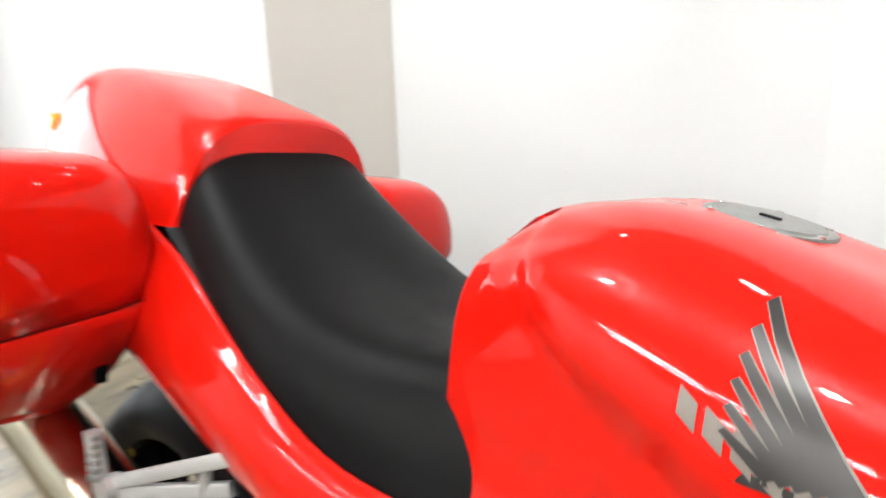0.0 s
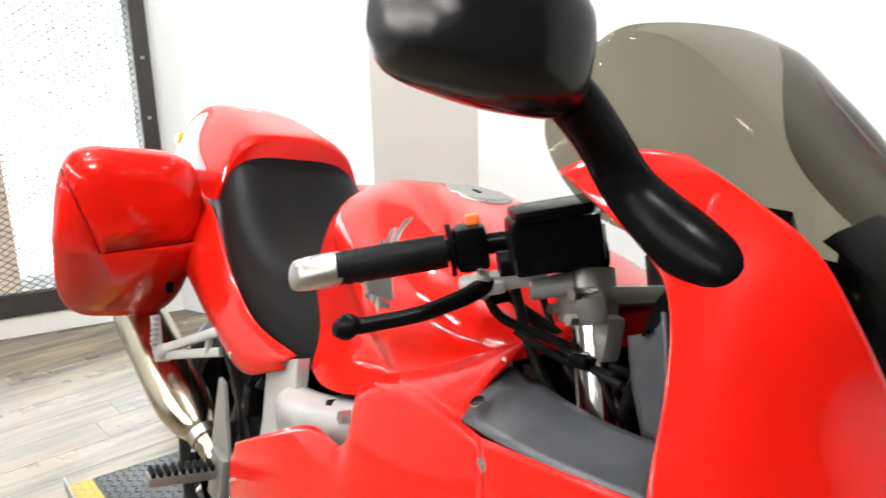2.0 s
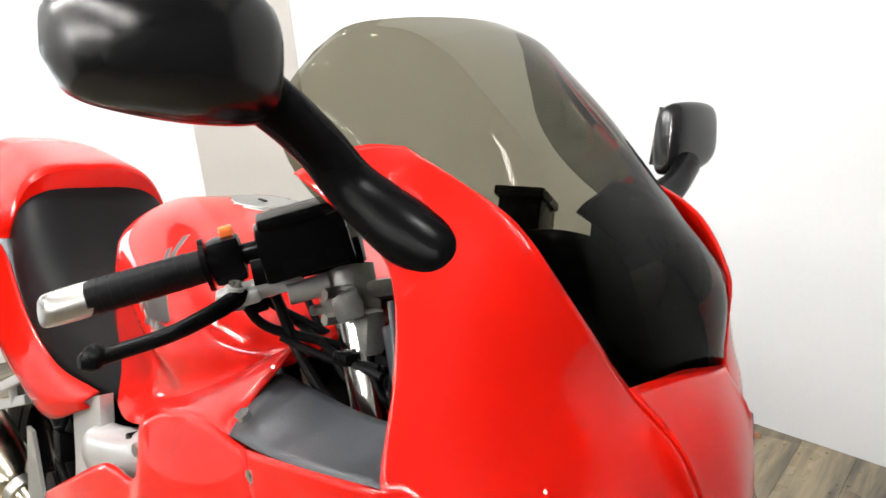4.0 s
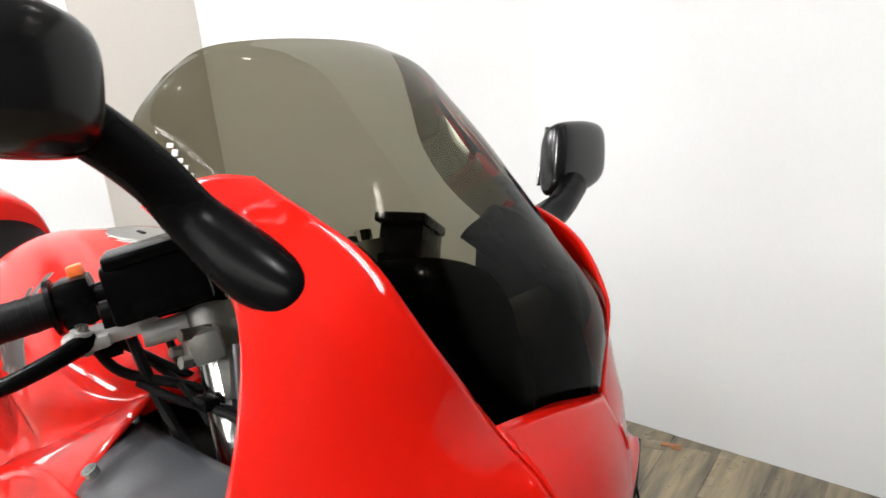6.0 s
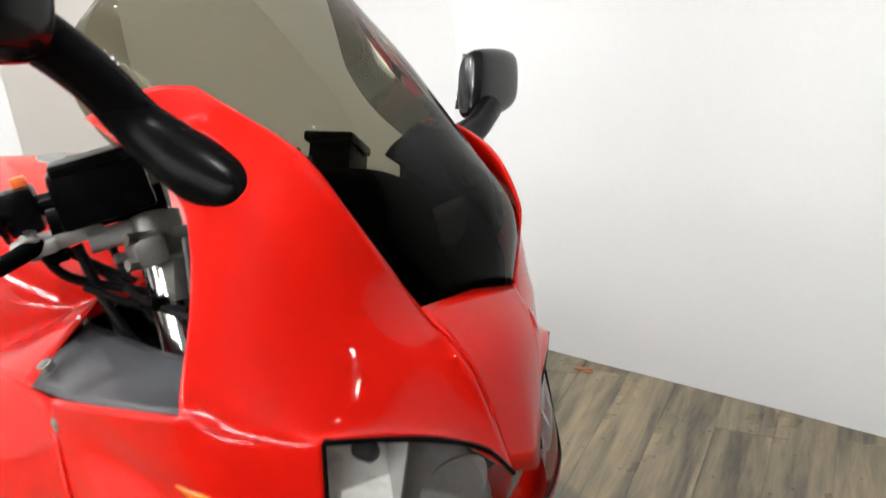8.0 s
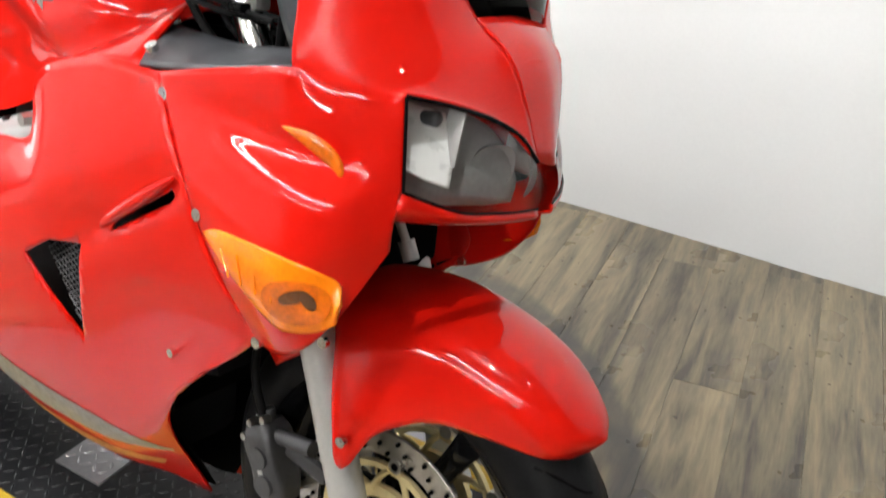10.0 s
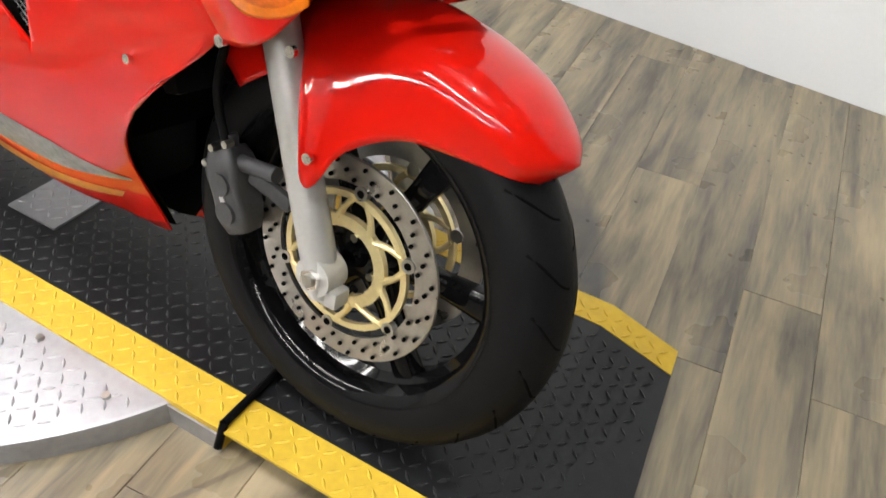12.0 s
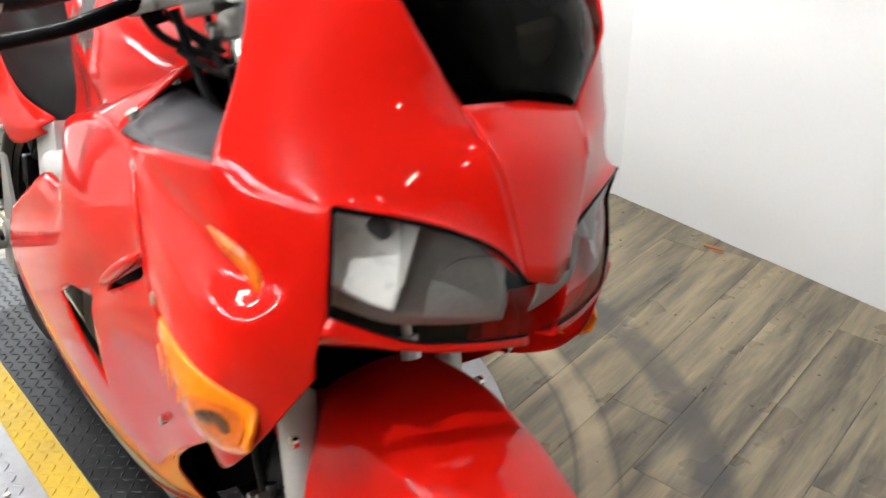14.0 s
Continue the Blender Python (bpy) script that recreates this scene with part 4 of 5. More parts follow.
def indicator(s):
    """A teardrop lens let into the flank, with its bulb seen as a darker patch."""
    top = [(-0.132, 0.243, 0.716), (-0.104, 0.250, 0.727), (-0.06, 0.257, 0.731), (-0.016, 0.2625, 0.731), (0.022, 0.256, 0.724), (0.043, 0.244, 0.709), (0.052, 0.232, 0.690)]
    low = [(-0.130, 0.243, 0.712), (-0.09, 0.248, 0.683), (-0.058, 0.249, 0.664), (-0.036, 0.248, 0.652), (-0.012, 0.247, 0.645), (0.022, 0.240, 0.653), (0.048, 0.231, 0.670)]
    rows = []
    for f, out in ((0.0, 0.0), (0.25, 0.005), (0.5, 0.007), (0.75, 0.005), (1.0, 0.0)):
        rows.append([(a[0] * (1 - f) + b[0] * f, a[1] * (1 - f) + b[1] * f + out * math.sin(math.pi * (k + 0.6) / 7.2), a[2] * (1 - f) + b[2] * f) for k, (a, b) in enumerate(zip(top, low))])
    tree = tree_of(cowl[-1])
    for i, row in enumerate(rows):
        for k, (x, w, z) in enumerate(row):
            hit = tree.ray_cast(Vector((x, -0.6, z)), Vector((0, 1, 0)))[0]
            if hit is not None:
                rows[i][k] = (x, -hit.y + 0.002 + (0.005 if 0 < i < 4 and 0 < k < 6 else 0.0), z)
    p = part("indicator", front(patch(rows, 5, -1), s), AMBER, bike, "amber flush turn signal lens", 0.005)
    lens = tree_of(p)

    def oval(x, z, rx, rz, lean, lift):
        """A thin oval that lies on the lens."""
        g = []
        for f in (0.02, 0.35, 0.7, 1.0):
            ring = []
            for k in range(24):
                t = 2 * math.pi * k / 24
                u, v = f * rx * math.cos(t), f * rz * math.sin(t)
                px, pz = x + u * math.cos(lean) - v * math.sin(lean), z + u * math.sin(lean) + v * math.cos(lean)
                hit = lens.ray_cast(Vector((px, s * 0.6, pz)), Vector((0, -s, 0)))[0] if s < 0 else None
                ring.append((px, (hit.y - lift) if hit is not None else -0.252 - lift, pz))
            g.append(ring)
        return from_grid(np.array(g), wrap=True)

    if s < 0:
        part("bulb_mark", oval(0.010, 0.684, 0.036, 0.025, 0.25, 0.0050), BULBAMBER, p, "dark amber bulb area")
        part("bulb_tip", oval(0.012, 0.692, 0.016, 0.0065, 0.5, 0.0058), BULBDARK, p)
        part("bulb_tip", oval(0.026, 0.690, 0.006, 0.010, 0.3, 0.0058), BULBDARK, p)
    for k in range(4):
        f = k / 3
        part("lens_rib", front(tube([(-0.085 + 0.075 * f, -(0.2565 + 0.0055 * math.sin(math.pi * (0.25 + 0.5 * f))), 0.714 + 0.004 * f), (-0.072 + 0.06 * f, -(0.2565 + 0.0055 * math.sin(math.pi * (0.25 + 0.5 * f))), 0.688 - 0.008 * f)], 0.0011, 6, 4), s), AMBER, p)
    return p


indicator(-1), indicator(1)
for s in (-1, 1):
    arc = [(-0.030, 0.2335, 0.846, 0.001), (-0.022, 0.2335, 0.845, 0.004), (-0.004, 0.2325, 0.841, 0.007), (0.012, 0.227, 0.833, 0.0085), (0.024, 0.221, 0.821, 0.007), (0.029, 0.2195, 0.809, 0.005), (0.021, 0.2255, 0.804, 0.0035), (0.006, 0.233, 0.805, 0.0025), (-0.008, 0.236, 0.807, 0.001)]
    st = []
    for k, (x, w, z, r) in enumerate(arc):
        (xa, wa, za, _), (xb, wb, zb, _) = arc[max(k - 1, 0)], arc[min(k + 1, len(arc) - 1)]
        d = Vector((xb - xa, -(wb - wa), zb - za)).normalized()
        n_ = Vector((0.35, -1.0, 0.0))
        n_ = (n_ - d * n_.dot(d)).normalized()
        st.append(((x, -w, z), tuple(d.cross(n_) * r), tuple(n_ * 0.0045), 2.4))
    part("side_reflector", front(pods(st, 4, 14), s), BULBAMBER, bike, "amber side reflector")

# grey inner panels under the bars
for s in (-1, 1):
    p = part("inner_panel", patch([[(-0.246, 0.2350, 0.8695), (-0.17, 0.2395, 0.8775), (-0.09, 0.2405, 0.890), (-0.022, 0.235, 0.9015)],
                                   [(-0.268, 0.200, 0.893), (-0.179, 0.196, 0.892), (-0.105, 0.198, 0.898), (-0.043, 0.195, 0.906)],
                                   [(-0.287, 0.162, 0.908), (-0.188, 0.154, 0.899), (-0.125, 0.157, 0.903), (-0.065, 0.155, 0.910)]], 4, s), GREY, bike, "dark grey inner fairing panel", 0.003)
    part("fairing_deck", patch([[(-0.442, 0.2375, 0.830), (-0.39, 0.2365, 0.848), (-0.32, 0.2355, 0.8665), (-0.247, 0.2352, 0.869)],
                                [(-0.450, 0.212, 0.838), (-0.395, 0.212, 0.860), (-0.325, 0.206, 0.886), (-0.262, 0.20, 0.895)],
                                [(-0.455, 0.182, 0.838), (-0.40, 0.182, 0.862), (-0.33, 0.166, 0.902), (-0.268, 0.150, 0.936)]], 4, s), RED, bike, "glossy red deck between fairing and tank", 0.003)
    part("inner_wall", patch([[(-0.02, 0.232, 0.902), (-0.045, 0.19, 0.912), (-0.075, 0.155, 0.905), (-0.12, 0.135, 0.895)],
                              [(-0.05, 0.202, 0.965), (-0.065, 0.17, 0.96), (-0.10, 0.145, 0.945), (-0.15, 0.125, 0.93)],
                              [(-0.08, 0.186, 1.02), (-0.095, 0.165, 1.01), (-0.125, 0.14, 0.99), (-0.17, 0.12, 0.97)]], 4, s), GREY, p, "", 0.003)
    screw((-0.237, s * 0.226, 0.889), p, 0.007, (0, s * 0.5, 0.8))
    screw((-0.272, s * 0.17, 0.914), p, 0.006, (0, s * 0.3, 0.9))

# smoked screen
SCREEN = [[(0.045, 0.048, 0.958), (0.052, 0.033, 0.966), (0.057, 0.018, 0.970), (0.059, 0.0, 0.971)],
          [(0.014, 0.096, 1.030), (0.024, 0.07, 1.038), (0.030, 0.035, 1.042), (0.031, 0.0, 1.043)],
          [(-0.085, 0.152, 1.060), (-0.040, 0.115, 1.092), (-0.024, 0.055, 1.103), (-0.023, 0.0, 1.104)],
          [(-0.200, 0.170, 1.090), (-0.130, 0.146, 1.138), (-0.10, 0.082, 1.166), (-0.097, 0.0, 1.168)],
          [(-0.265, 0.180, 1.142), (-0.203, 0.160, 1.193), (-0.175, 0.090, 1.219), (-0.170, 0.0, 1.222)],
          [(-0.280, 0.172, 1.194), (-0.240, 0.152, 1.233), (-0.220, 0.090, 1.248), (-0.216, 0.0, 1.250)],
          [(-0.270, 0.146, 1.234), (-0.260, 0.114, 1.257), (-0.252, 0.062, 1.265), (-0.250, 0.0, 1.267)]]
SKEW = 0.09
full = np.array([[tuple(p) for p in row] for row in across(SCREEN[:3])] + [[(x, 0.012 - w, z - SKEW * w) for x, w, z in row] + [(x, 0.012 + w, z + SKEW * w) for x, w, z in row[-2::-1]] for row in SCREEN[3:]])
full = eased(spline(spline(full, 6).transpose(1, 0, 2), 6).transpose(1, 0, 2), 4)
screen = part("windscreen", from_grid(full), SMOKE, bike, "tall smoked acrylic windscreen")
dash = part("instrument_cowl", hull([
    (0.030, [(0, 0.945), (0.02, 0.944), (0.03, 0.938), (0.036, 0.925)]),
    (-0.02, [(0, 1.020), (0.04, 1.016), (0.068, 0.99), (0.085, 0.95)]),
    (-0.075, [(0, 1.058), (0.06, 1.052), (0.115, 1.030), (0.138, 0.97)]),
    (-0.12, [(0, 1.060), (0.07, 1.055), (0.125, 1.034), (0.145, 0.99)]),
    (-0.14, [(0, 1.045), (0.07, 1.040), (0.12, 1.02), (0.138, 0.98)])], 4), GROOVE, bike, "black instrument cowl behind the screen")
part("inner_shroud", patch([[(0.03, 0.030, 0.930), (-0.02, 0.082, 0.950), (-0.085, 0.132, 0.972), (-0.175, 0.138, 0.985)],
                            [(0.03, 0.070, 0.910), (-0.02, 0.135, 0.935), (-0.085, 0.175, 0.962), (-0.175, 0.18, 0.99)],
                            [(0.03, 0.11, 0.915), (-0.02, 0.18, 0.965), (-0.085, 0.195, 1.03), (-0.175, 0.188, 1.07)]], 4, 1), GROOVE, dash, "black inner shroud", 0.002)
for s in (-1, 1):
    g = eased(cage([[(x - 0.010, y - 0.017, z - 0.006) for x, y, z in row] for row in (SHOULDER[1:5] if s < 0 else LOW_SHOULDER[:5])]), 30)
    part("cowl_liner", front(from_grid(g[(4 if s < 0 else 0):-6, (3 if s < 0 else 0):]), s), BLACK, cowl[s], "black inner face of the cowl", 0.002)


def mirror_arm(spine, side):
    """A flattened arm along (place, half-width, half-thickness), foot first, lying on the cowl."""
    pts = [Vector(p) for p, _, _ in spine]
    st = []
    for k, (p, w, h) in enumerate(spine):
        d = (pts[min(k + 1, len(pts) - 1)] - pts[max(k - 1, 0)]).normalized()
        a = Vector((-0.1, side * 0.43, -0.9))
        a = (a - d * a.dot(d)).normalized()
        st.append((p, tuple(a * w), tuple(d.cross(a) * h), 2.3))
    return part("mirror_arm", pods(st, 5, 22), BLACK, bike, "black plastic mirror arm")


NECK = [((-0.150, -0.205, 1.135), 0.021, 0.017), ((-0.148, -0.238, 1.160), 0.021, 0.018), ((-0.150, -0.272, 1.182), 0.022, 0.02)]
FOOT = [((-0.051, -0.146, 1.047), 0.006, 0.006), ((-0.054, -0.148, 1.050), 0.016, 0.013), ((-0.064, -0.152, 1.057), 0.023, 0.017), ((-0.090, -0.161, 1.070), 0.027, 0.02), ((-0.120, -0.169, 1.087), 0.025, 0.02), ((-0.142, -0.183, 1.108), 0.022, 0.018)]
arm = mirror_arm(FOOT + NECK, -1)
pod = [(-0.16, 0.243, 1.19, 0.012, 0.018), (-0.155, 0.257, 1.196, 0.034, 0.044), (-0.158, 0.30, 1.203, 0.043, 0.054), (-0.172, 0.345, 1.207, 0.042, 0.052), (-0.19, 0.378, 1.208, 0.034, 0.042), (-0.203, 0.392, 1.208, 0.012, 0.018)]
part("housing", pods([((x, -y, z), (a, 0, 0), (0, 0, b), 2.8) for x, y, z, a, b in pod], 4, 26), MIRRORBLACK, arm, "glossy black mirror housing")
part("mirror_glass", plate([(-0.261, 1.17), (-0.372, 1.175), (-0.372, 1.235), (-0.261, 1.235)], -0.002, "x", -0.197), CHROME, arm, "mirror glass", smooth=False)
# the left one, pushed lower and standing end on
arm = mirror_arm([((-0.060, 0.186, 1.036), 0.004, 0.004), ((-0.066, 0.188, 1.042), 0.015, 0.012), ((-0.085, 0.194, 1.060), 0.023, 0.015), ((-0.103, 0.204, 1.074), 0.022, 0.015), ((-0.115, 0.232, 1.082), 0.020, 0.016), ((-0.124, 0.275, 1.096), 0.017, 0.015), ((-0.140, 0.325, 1.118), 0.017, 0.015)], 1)
pod = [(-0.168, 0.306, 1.148, 0.006, 0.020), (-0.167, 0.309, 1.148, 0.013, 0.039), (-0.163, 0.325, 1.149, 0.017, 0.044), (-0.163, 0.37, 1.151, 0.017, 0.044), (-0.168, 0.41, 1.154, 0.016, 0.035), (-0.174, 0.42, 1.156, 0.006, 0.014)]
part("housing", pods([((x, y, z), (a, 0, 0.006), (-0.008, 0.3 * b, b), 3.0) for x, y, z, a, b in pod], 4, 26), MIRRORBLACK, arm, "glossy black mirror housing")
part("mirror_glass", plate([(0.312, 1.115), (0.42, 1.12), (0.43, 1.185), (0.328, 1.188)], -0.002, "x", -0.186), CHROME, arm, "mirror glass", smooth=False)


def controls(s):
    a = Vector((-0.412, s * 0.345, 0.966))
    inner = Vector((-0.335, s * 0.2, 1.014))
    d = (inner - a).normalized()
    bar = part("handlebar", rod(a + d * 0.04, a + d * 0.30, 0.011), BLACK, bike, "black clip-on handlebar")
    part("grip", tube([a + d * q for q in (0.045, 0.08, 0.12, 0.155)], [0.0165, 0.0172, 0.0172, 0.017], 18), RUBBER, bar, "black ribbed rubber grip")
    for k in range(9):
        part("grip_rib", rod(a + d * (0.052 + 0.0105 * k), a + d * (0.058 + 0.0105 * k), 0.0177, 18), RUBBER, bar)
    part("bar_end", pods([(a, (0.009, 0, 0), (0, 0, 0.009), 2), (a + d * 0.004, (0.016, 0, 0), (0, 0, 0.016), 2), (a + d * 0.03, (0.0175, 0, 0), (0, 0, 0.0175), 2), (a + d * 0.044, (0.0175, 0, 0), (0, 0, 0.0175), 2)], 3, 20), STEEL, bar, "brushed steel bar end weight")
    sw = a + d * 0.18
    q = d.to_track_quat("X", "Z").to_matrix().to_4x4()
    body = part("switch_housing", merged(rod(a + d * 0.157, a + d * 0.162, 0.027, 24), rod(a + d * 0.164, a + d * 0.172, 0.022, 20), block((0.034, 0.042, 0.046), sw, 0.008, q)), BLACK, bar, "black switch housing")
    if s < 0:
        part("kill_switch", block((0.014, 0.016, 0.012), sw + Vector((-0.004, 0.0, 0.027)), 0.003, q), ORANGE, body, "orange-red kill switch")
    res = part("fluid_reservoir", block((0.086, 0.054, 0.054), (-0.250, s * 0.156, 1.042), 0.006, q, 0.97), BLACK, bar, "square black brake fluid reservoir")
    part("reservoir_cap", block((0.092, 0.060, 0.012), (-0.249, s * 0.156, 1.072), 0.004, q), BLACK, res)
    perch = part("lever_perch", merged(block((0.085, 0.030, 0.018), (-0.285, s * 0.182, 0.994), 0.007, q), block((0.040, 0.026, 0.012), (-0.283, s * 0.205, 0.986), 0.004, q), rod((-0.280, s * 0.212, 0.979), (-0.278, s * 0.212, 1.000), 0.0095, 18), rod((-0.262, s * 0.165, 0.99), (-0.245, s * 0.13, 1.0), 0.011)), SILVER, bar, "cast alloy lever perch")
    part("pivot_bolt", rod((-0.278, s * 0.212, 1.000), (-0.2775, s * 0.212, 1.005), 0.0055, 6), STEEL, perch)
    part("adjuster_wheel", rod((-0.290, s * 0.190, 0.975), (-0.283, s * 0.176, 0.980), 0.008, 16), BLACK, perch)
    part("lever", tube([(-0.278, s * 0.205, 0.992), (-0.268, s * 0.235, 0.982), (-0.275, s * 0.275, 0.965), (-0.293, s * 0.315, 0.951), (-0.303, s * 0.336, 0.945)], [0.009, 0.0085, 0.0075, 0.0075, 0.0085]), BLACK, bar, "black brake lever" if s < 0 else "black clutch lever")
    part("lever_ball", pods([((-0.297, s * 0.325, 0.949), (0.006, 0, 0), (0, 0, 0.006), 2), ((-0.303, s * 0.334, 0.946), (0.0125, 0, 0), (0, 0, 0.0125), 2), ((-0.308, s * 0.344, 0.942), (0.006, 0, 0), (0, 0, 0.006), 2)], 3, 14), BLACK, bar)
    part("master_cylinder", rod((-0.285, s * 0.19, 1.008), (-0.235, s * 0.10, 1.032), 0.014), BLACK, bar)
    part("brake_line", tube([(-0.29, s * 0.2, 0.985), (-0.285, s * 0.175, 0.955), (-0.25, s * 0.13, 0.94), (-0.19, s * 0.09, 0.925)], 0.005), RUBBER, bar)
    part("throttle_cable", tube([(-0.31, s * 0.19, 0.995), (-0.29, s * 0.15, 0.965), (-0.24, s * 0.10, 0.93), (-0.18, s * 0.08, 0.90)], 0.0045), RUBBER, bar)
    clamp = part("clip_on_clamp", merged(rod((-0.240, s * 0.104, 0.965), (-0.257, s * 0.104, 1.01), 0.030, 20), block((0.03, 0.05, 0.03), (-0.225, s * 0.125, 0.985), 0.008, q), block((0.028, 0.024, 0.045), (-0.215, s * 0.104, 0.955), 0.006)), TITAN, bar, "cast alloy clamp")
    for dz in (-0.012, 0.012):
        part("clamp_bolt", rod((-0.215, s * 0.125, 0.985 + dz), (-0.215, s * 0.155, 0.985 + dz), 0.006, 6), STEEL, clamp)
    part("cable_sleeve", tube([(-0.275, s * 0.165, 0.945), (-0.235, s * 0.14, 0.93), (-0.19, s * 0.11, 0.925)], 0.0042), RUBBER, bar, "black cable sleeve")
    return bar


controls(-1), controls(1)
part("top_yoke", block((0.06, 0.21, 0.02), (-0.246, 0, 0.985), 0.008, Matrix.Rotation(radians(-20), 4, "Y")), TITAN, bike, "cast alloy top yoke")
part("lower_yoke", block((0.075, 0.26, 0.035), (-0.178, 0, 0.83), 0.01, Matrix.Rotation(radians(-20), 4, "Y")), IRON, bike)
for k, (a_, b_, c_, d_, r_) in enumerate((((-0.285, -0.165, 0.985), (-0.262, -0.150, 0.925), (-0.225, -0.135, 0.880), (-0.190, -0.10, 0.84), 0.0055), ((-0.300, -0.150, 0.965), (-0.265, -0.135, 0.945), (-0.215, -0.138, 0.935), (-0.165, -0.125, 0.925), 0.004), ((-0.290, -0.130, 0.985), (-0.262, -0.120, 0.935), (-0.235, -0.115, 0.905), (-0.200, -0.09, 0.88), 0.004))):
    part("cable", tube([a_, b_, c_, d_], r_, 8, 5), RUBBER, bike, "black rubber hose" if r_ > 0.005 else "thin black cable")
part("cable_clip", block((0.022, 0.016, 0.012), (-0.205, -0.137, 0.936), 0.003), BLACK, bike, "black cable clip")
for dz in (0.0, 0.03):
    part("clamp_screw", rod((-0.256 + dz * 0.3, -0.130, 0.972 + dz), (-0.256 + dz * 0.3, -0.142, 0.972 + dz), 0.0055, 6), STEEL, bike)
part("wiring_loom", merged(tube([(-0.2, 0.05, 0.98), (-0.17, -0.02, 0.95), (-0.2, -0.07, 0.9), (-0.22, -0.06, 0.82)], 0.009), tube([(-0.15, -0.08, 1.0), (-0.16, -0.11, 0.94), (-0.2, -0.08, 0.86)], 0.006)), RUBBER, bike, "black wiring and hoses")

# tank, seat and tail
shell = hull([
    (-0.845, [(0, 0.985), (0.06, 0.983), (0.112, 0.962), (0.132, 0.92), (0.134, 0.85), (0.131, 0.79), (0.138, 0.733)]),
    (-0.79, [(0, 1.025), (0.07, 1.021), (0.135, 0.98), (0.150, 0.93), (0.148, 0.85), (0.144, 0.79), (0.154, 0.726)]),
    (-0.68, [(0, 1.042), (0.08, 1.039), (0.145, 1.0), (0.172, 0.94), (0.168, 0.86), (0.162, 0.795), (0.182, 0.738)]),
    (-0.55, [(0, 1.024), (0.08, 1.022), (0.15, 0.992), (0.185, 0.945), (0.193, 0.88), (0.186, 0.82), (0.200, 0.776)]),
    (-0.42, [(0, 0.998), (0.08, 0.996), (0.14, 0.982), (0.178, 0.952), (0.194, 0.905), (0.190, 0.865), (0.198, 0.836)]),
    (-0.32, [(0, 0.984), (0.06, 0.981), (0.11, 0.968), (0.145, 0.948), (0.164, 0.922), (0.168, 0.902), (0.174, 0.888)]),
    (-0.25, [(0, 0.968), (0.05, 0.965), (0.085, 0.957), (0.112, 0.948), (0.128, 0.940), (0.134, 0.934), (0.138, 0.930)])], 9)
# the hollow for the knee, with a crease along its upper edge
for v in shell.verts:
    edge = float(np.interp(v.co.x, [-0.80, -0.772, -0.744, -0.69, -0.637, -0.5, -0.40], [1.06, 1.006, 0.974, 0.946, 0.927, 0.88, 0.83]))
    below = edge - v.co.z
    if below > 0 and abs(v.co.y) > 0.06:
        k = min(1.0, below / 0.035) * min(1.0, max(0.0, (-0.38 - v.co.x) / 0.15))
        v.co.y -= math.copysign(0.013 * k, v.co.y)
tank = part("fuel_tank", shell, RED, bike, "glossy red fuel tank with knee hollows")
cap = part("filler_cap", lathe([(0.0, 0.003), (0.044, 0.003), (0.046, 0.0012), (0.054, 0.0012), (0.056, -0.002), (0.056, -0.014)], 48), TITAN, tank, "round brushed steel filler cap")
cap.matrix_basis = pose(-0.634, 0.018, 1.0365, 0, 6, 0) @ pose(0, 0, 0, 90, 0, 0)
part("keyhole", block((0.018, 0.004, 0.006), (0.0, 0.003, 0.0), 0.001), IRON, cap).matrix_basis = pose(0, 0, 0)
for k in range(6):
    a = k * math.pi / 3 + 0.3
    part("cap_bolt", rod((0.050 * math.cos(a), 0.0, 0.050 * math.sin(a)), (0.050 * math.cos(a), 0.003, 0.050 * math.sin(a)), 0.0035, 8), CHROME, cap)

seat = part("rider_seat", hull([
    (-1.325, [(0, 1.036), (0.08, 1.032), (0.13, 1.0), (0.15, 0.935), (0.155, 0.905)]),
    (-1.22, [(0, 0.958), (0.09, 0.958), (0.145, 0.936), (0.168, 0.89), (0.17, 0.865)]),
    (-1.08, [(0, 0.885), (0.09, 0.886), (0.15, 0.872), (0.182, 0.83), (0.184, 0.795)]),
    (-0.94, [(0, 0.862), (0.08, 0.862), (0.132, 0.85), (0.168, 0.80), (0.178, 0.745)]),
    (-0.83, [(0, 0.872), (0.06, 0.872), (0.10, 0.858), (0.138, 0.80), (0.158, 0.728)]),
    (-0.77, [(0, 0.9), (0.04, 0.89), (0.08, 0.86), (0.115, 0.80), (0.13, 0.73)])], 5), VINYL, bike, "black vinyl rider seat")
tail = part("seat_cowl", hull([
    (-1.288, [(0, 1.045), (0.07, 1.041), (0.122, 1.011), (0.152, 0.950), (0.162, 0.914)]),
    (-1.302, [(0, 1.057), (0.075, 1.053), (0.128, 1.020), (0.157, 0.955), (0.167, 0.912)]),
    (-1.38, [(0, 1.070), (0.08, 1.065), (0.135, 1.025), (0.165, 0.955), (0.172, 0.905)]),
    (-1.55, [(0, 1.092), (0.08, 1.087), (0.135, 1.035), (0.165, 0.96), (0.172, 0.885)]),
    (-1.77, [(0, 1.092), (0.06, 1.087), (0.105, 1.03), (0.13, 0.96), (0.14, 0.88)]),
    (-1.87, [(0, 1.05), (0.05, 1.045), (0.08, 1.0), (0.1, 0.95), (0.1, 0.89)])], 5), RED, bike, "glossy red single-seat tail cowl")
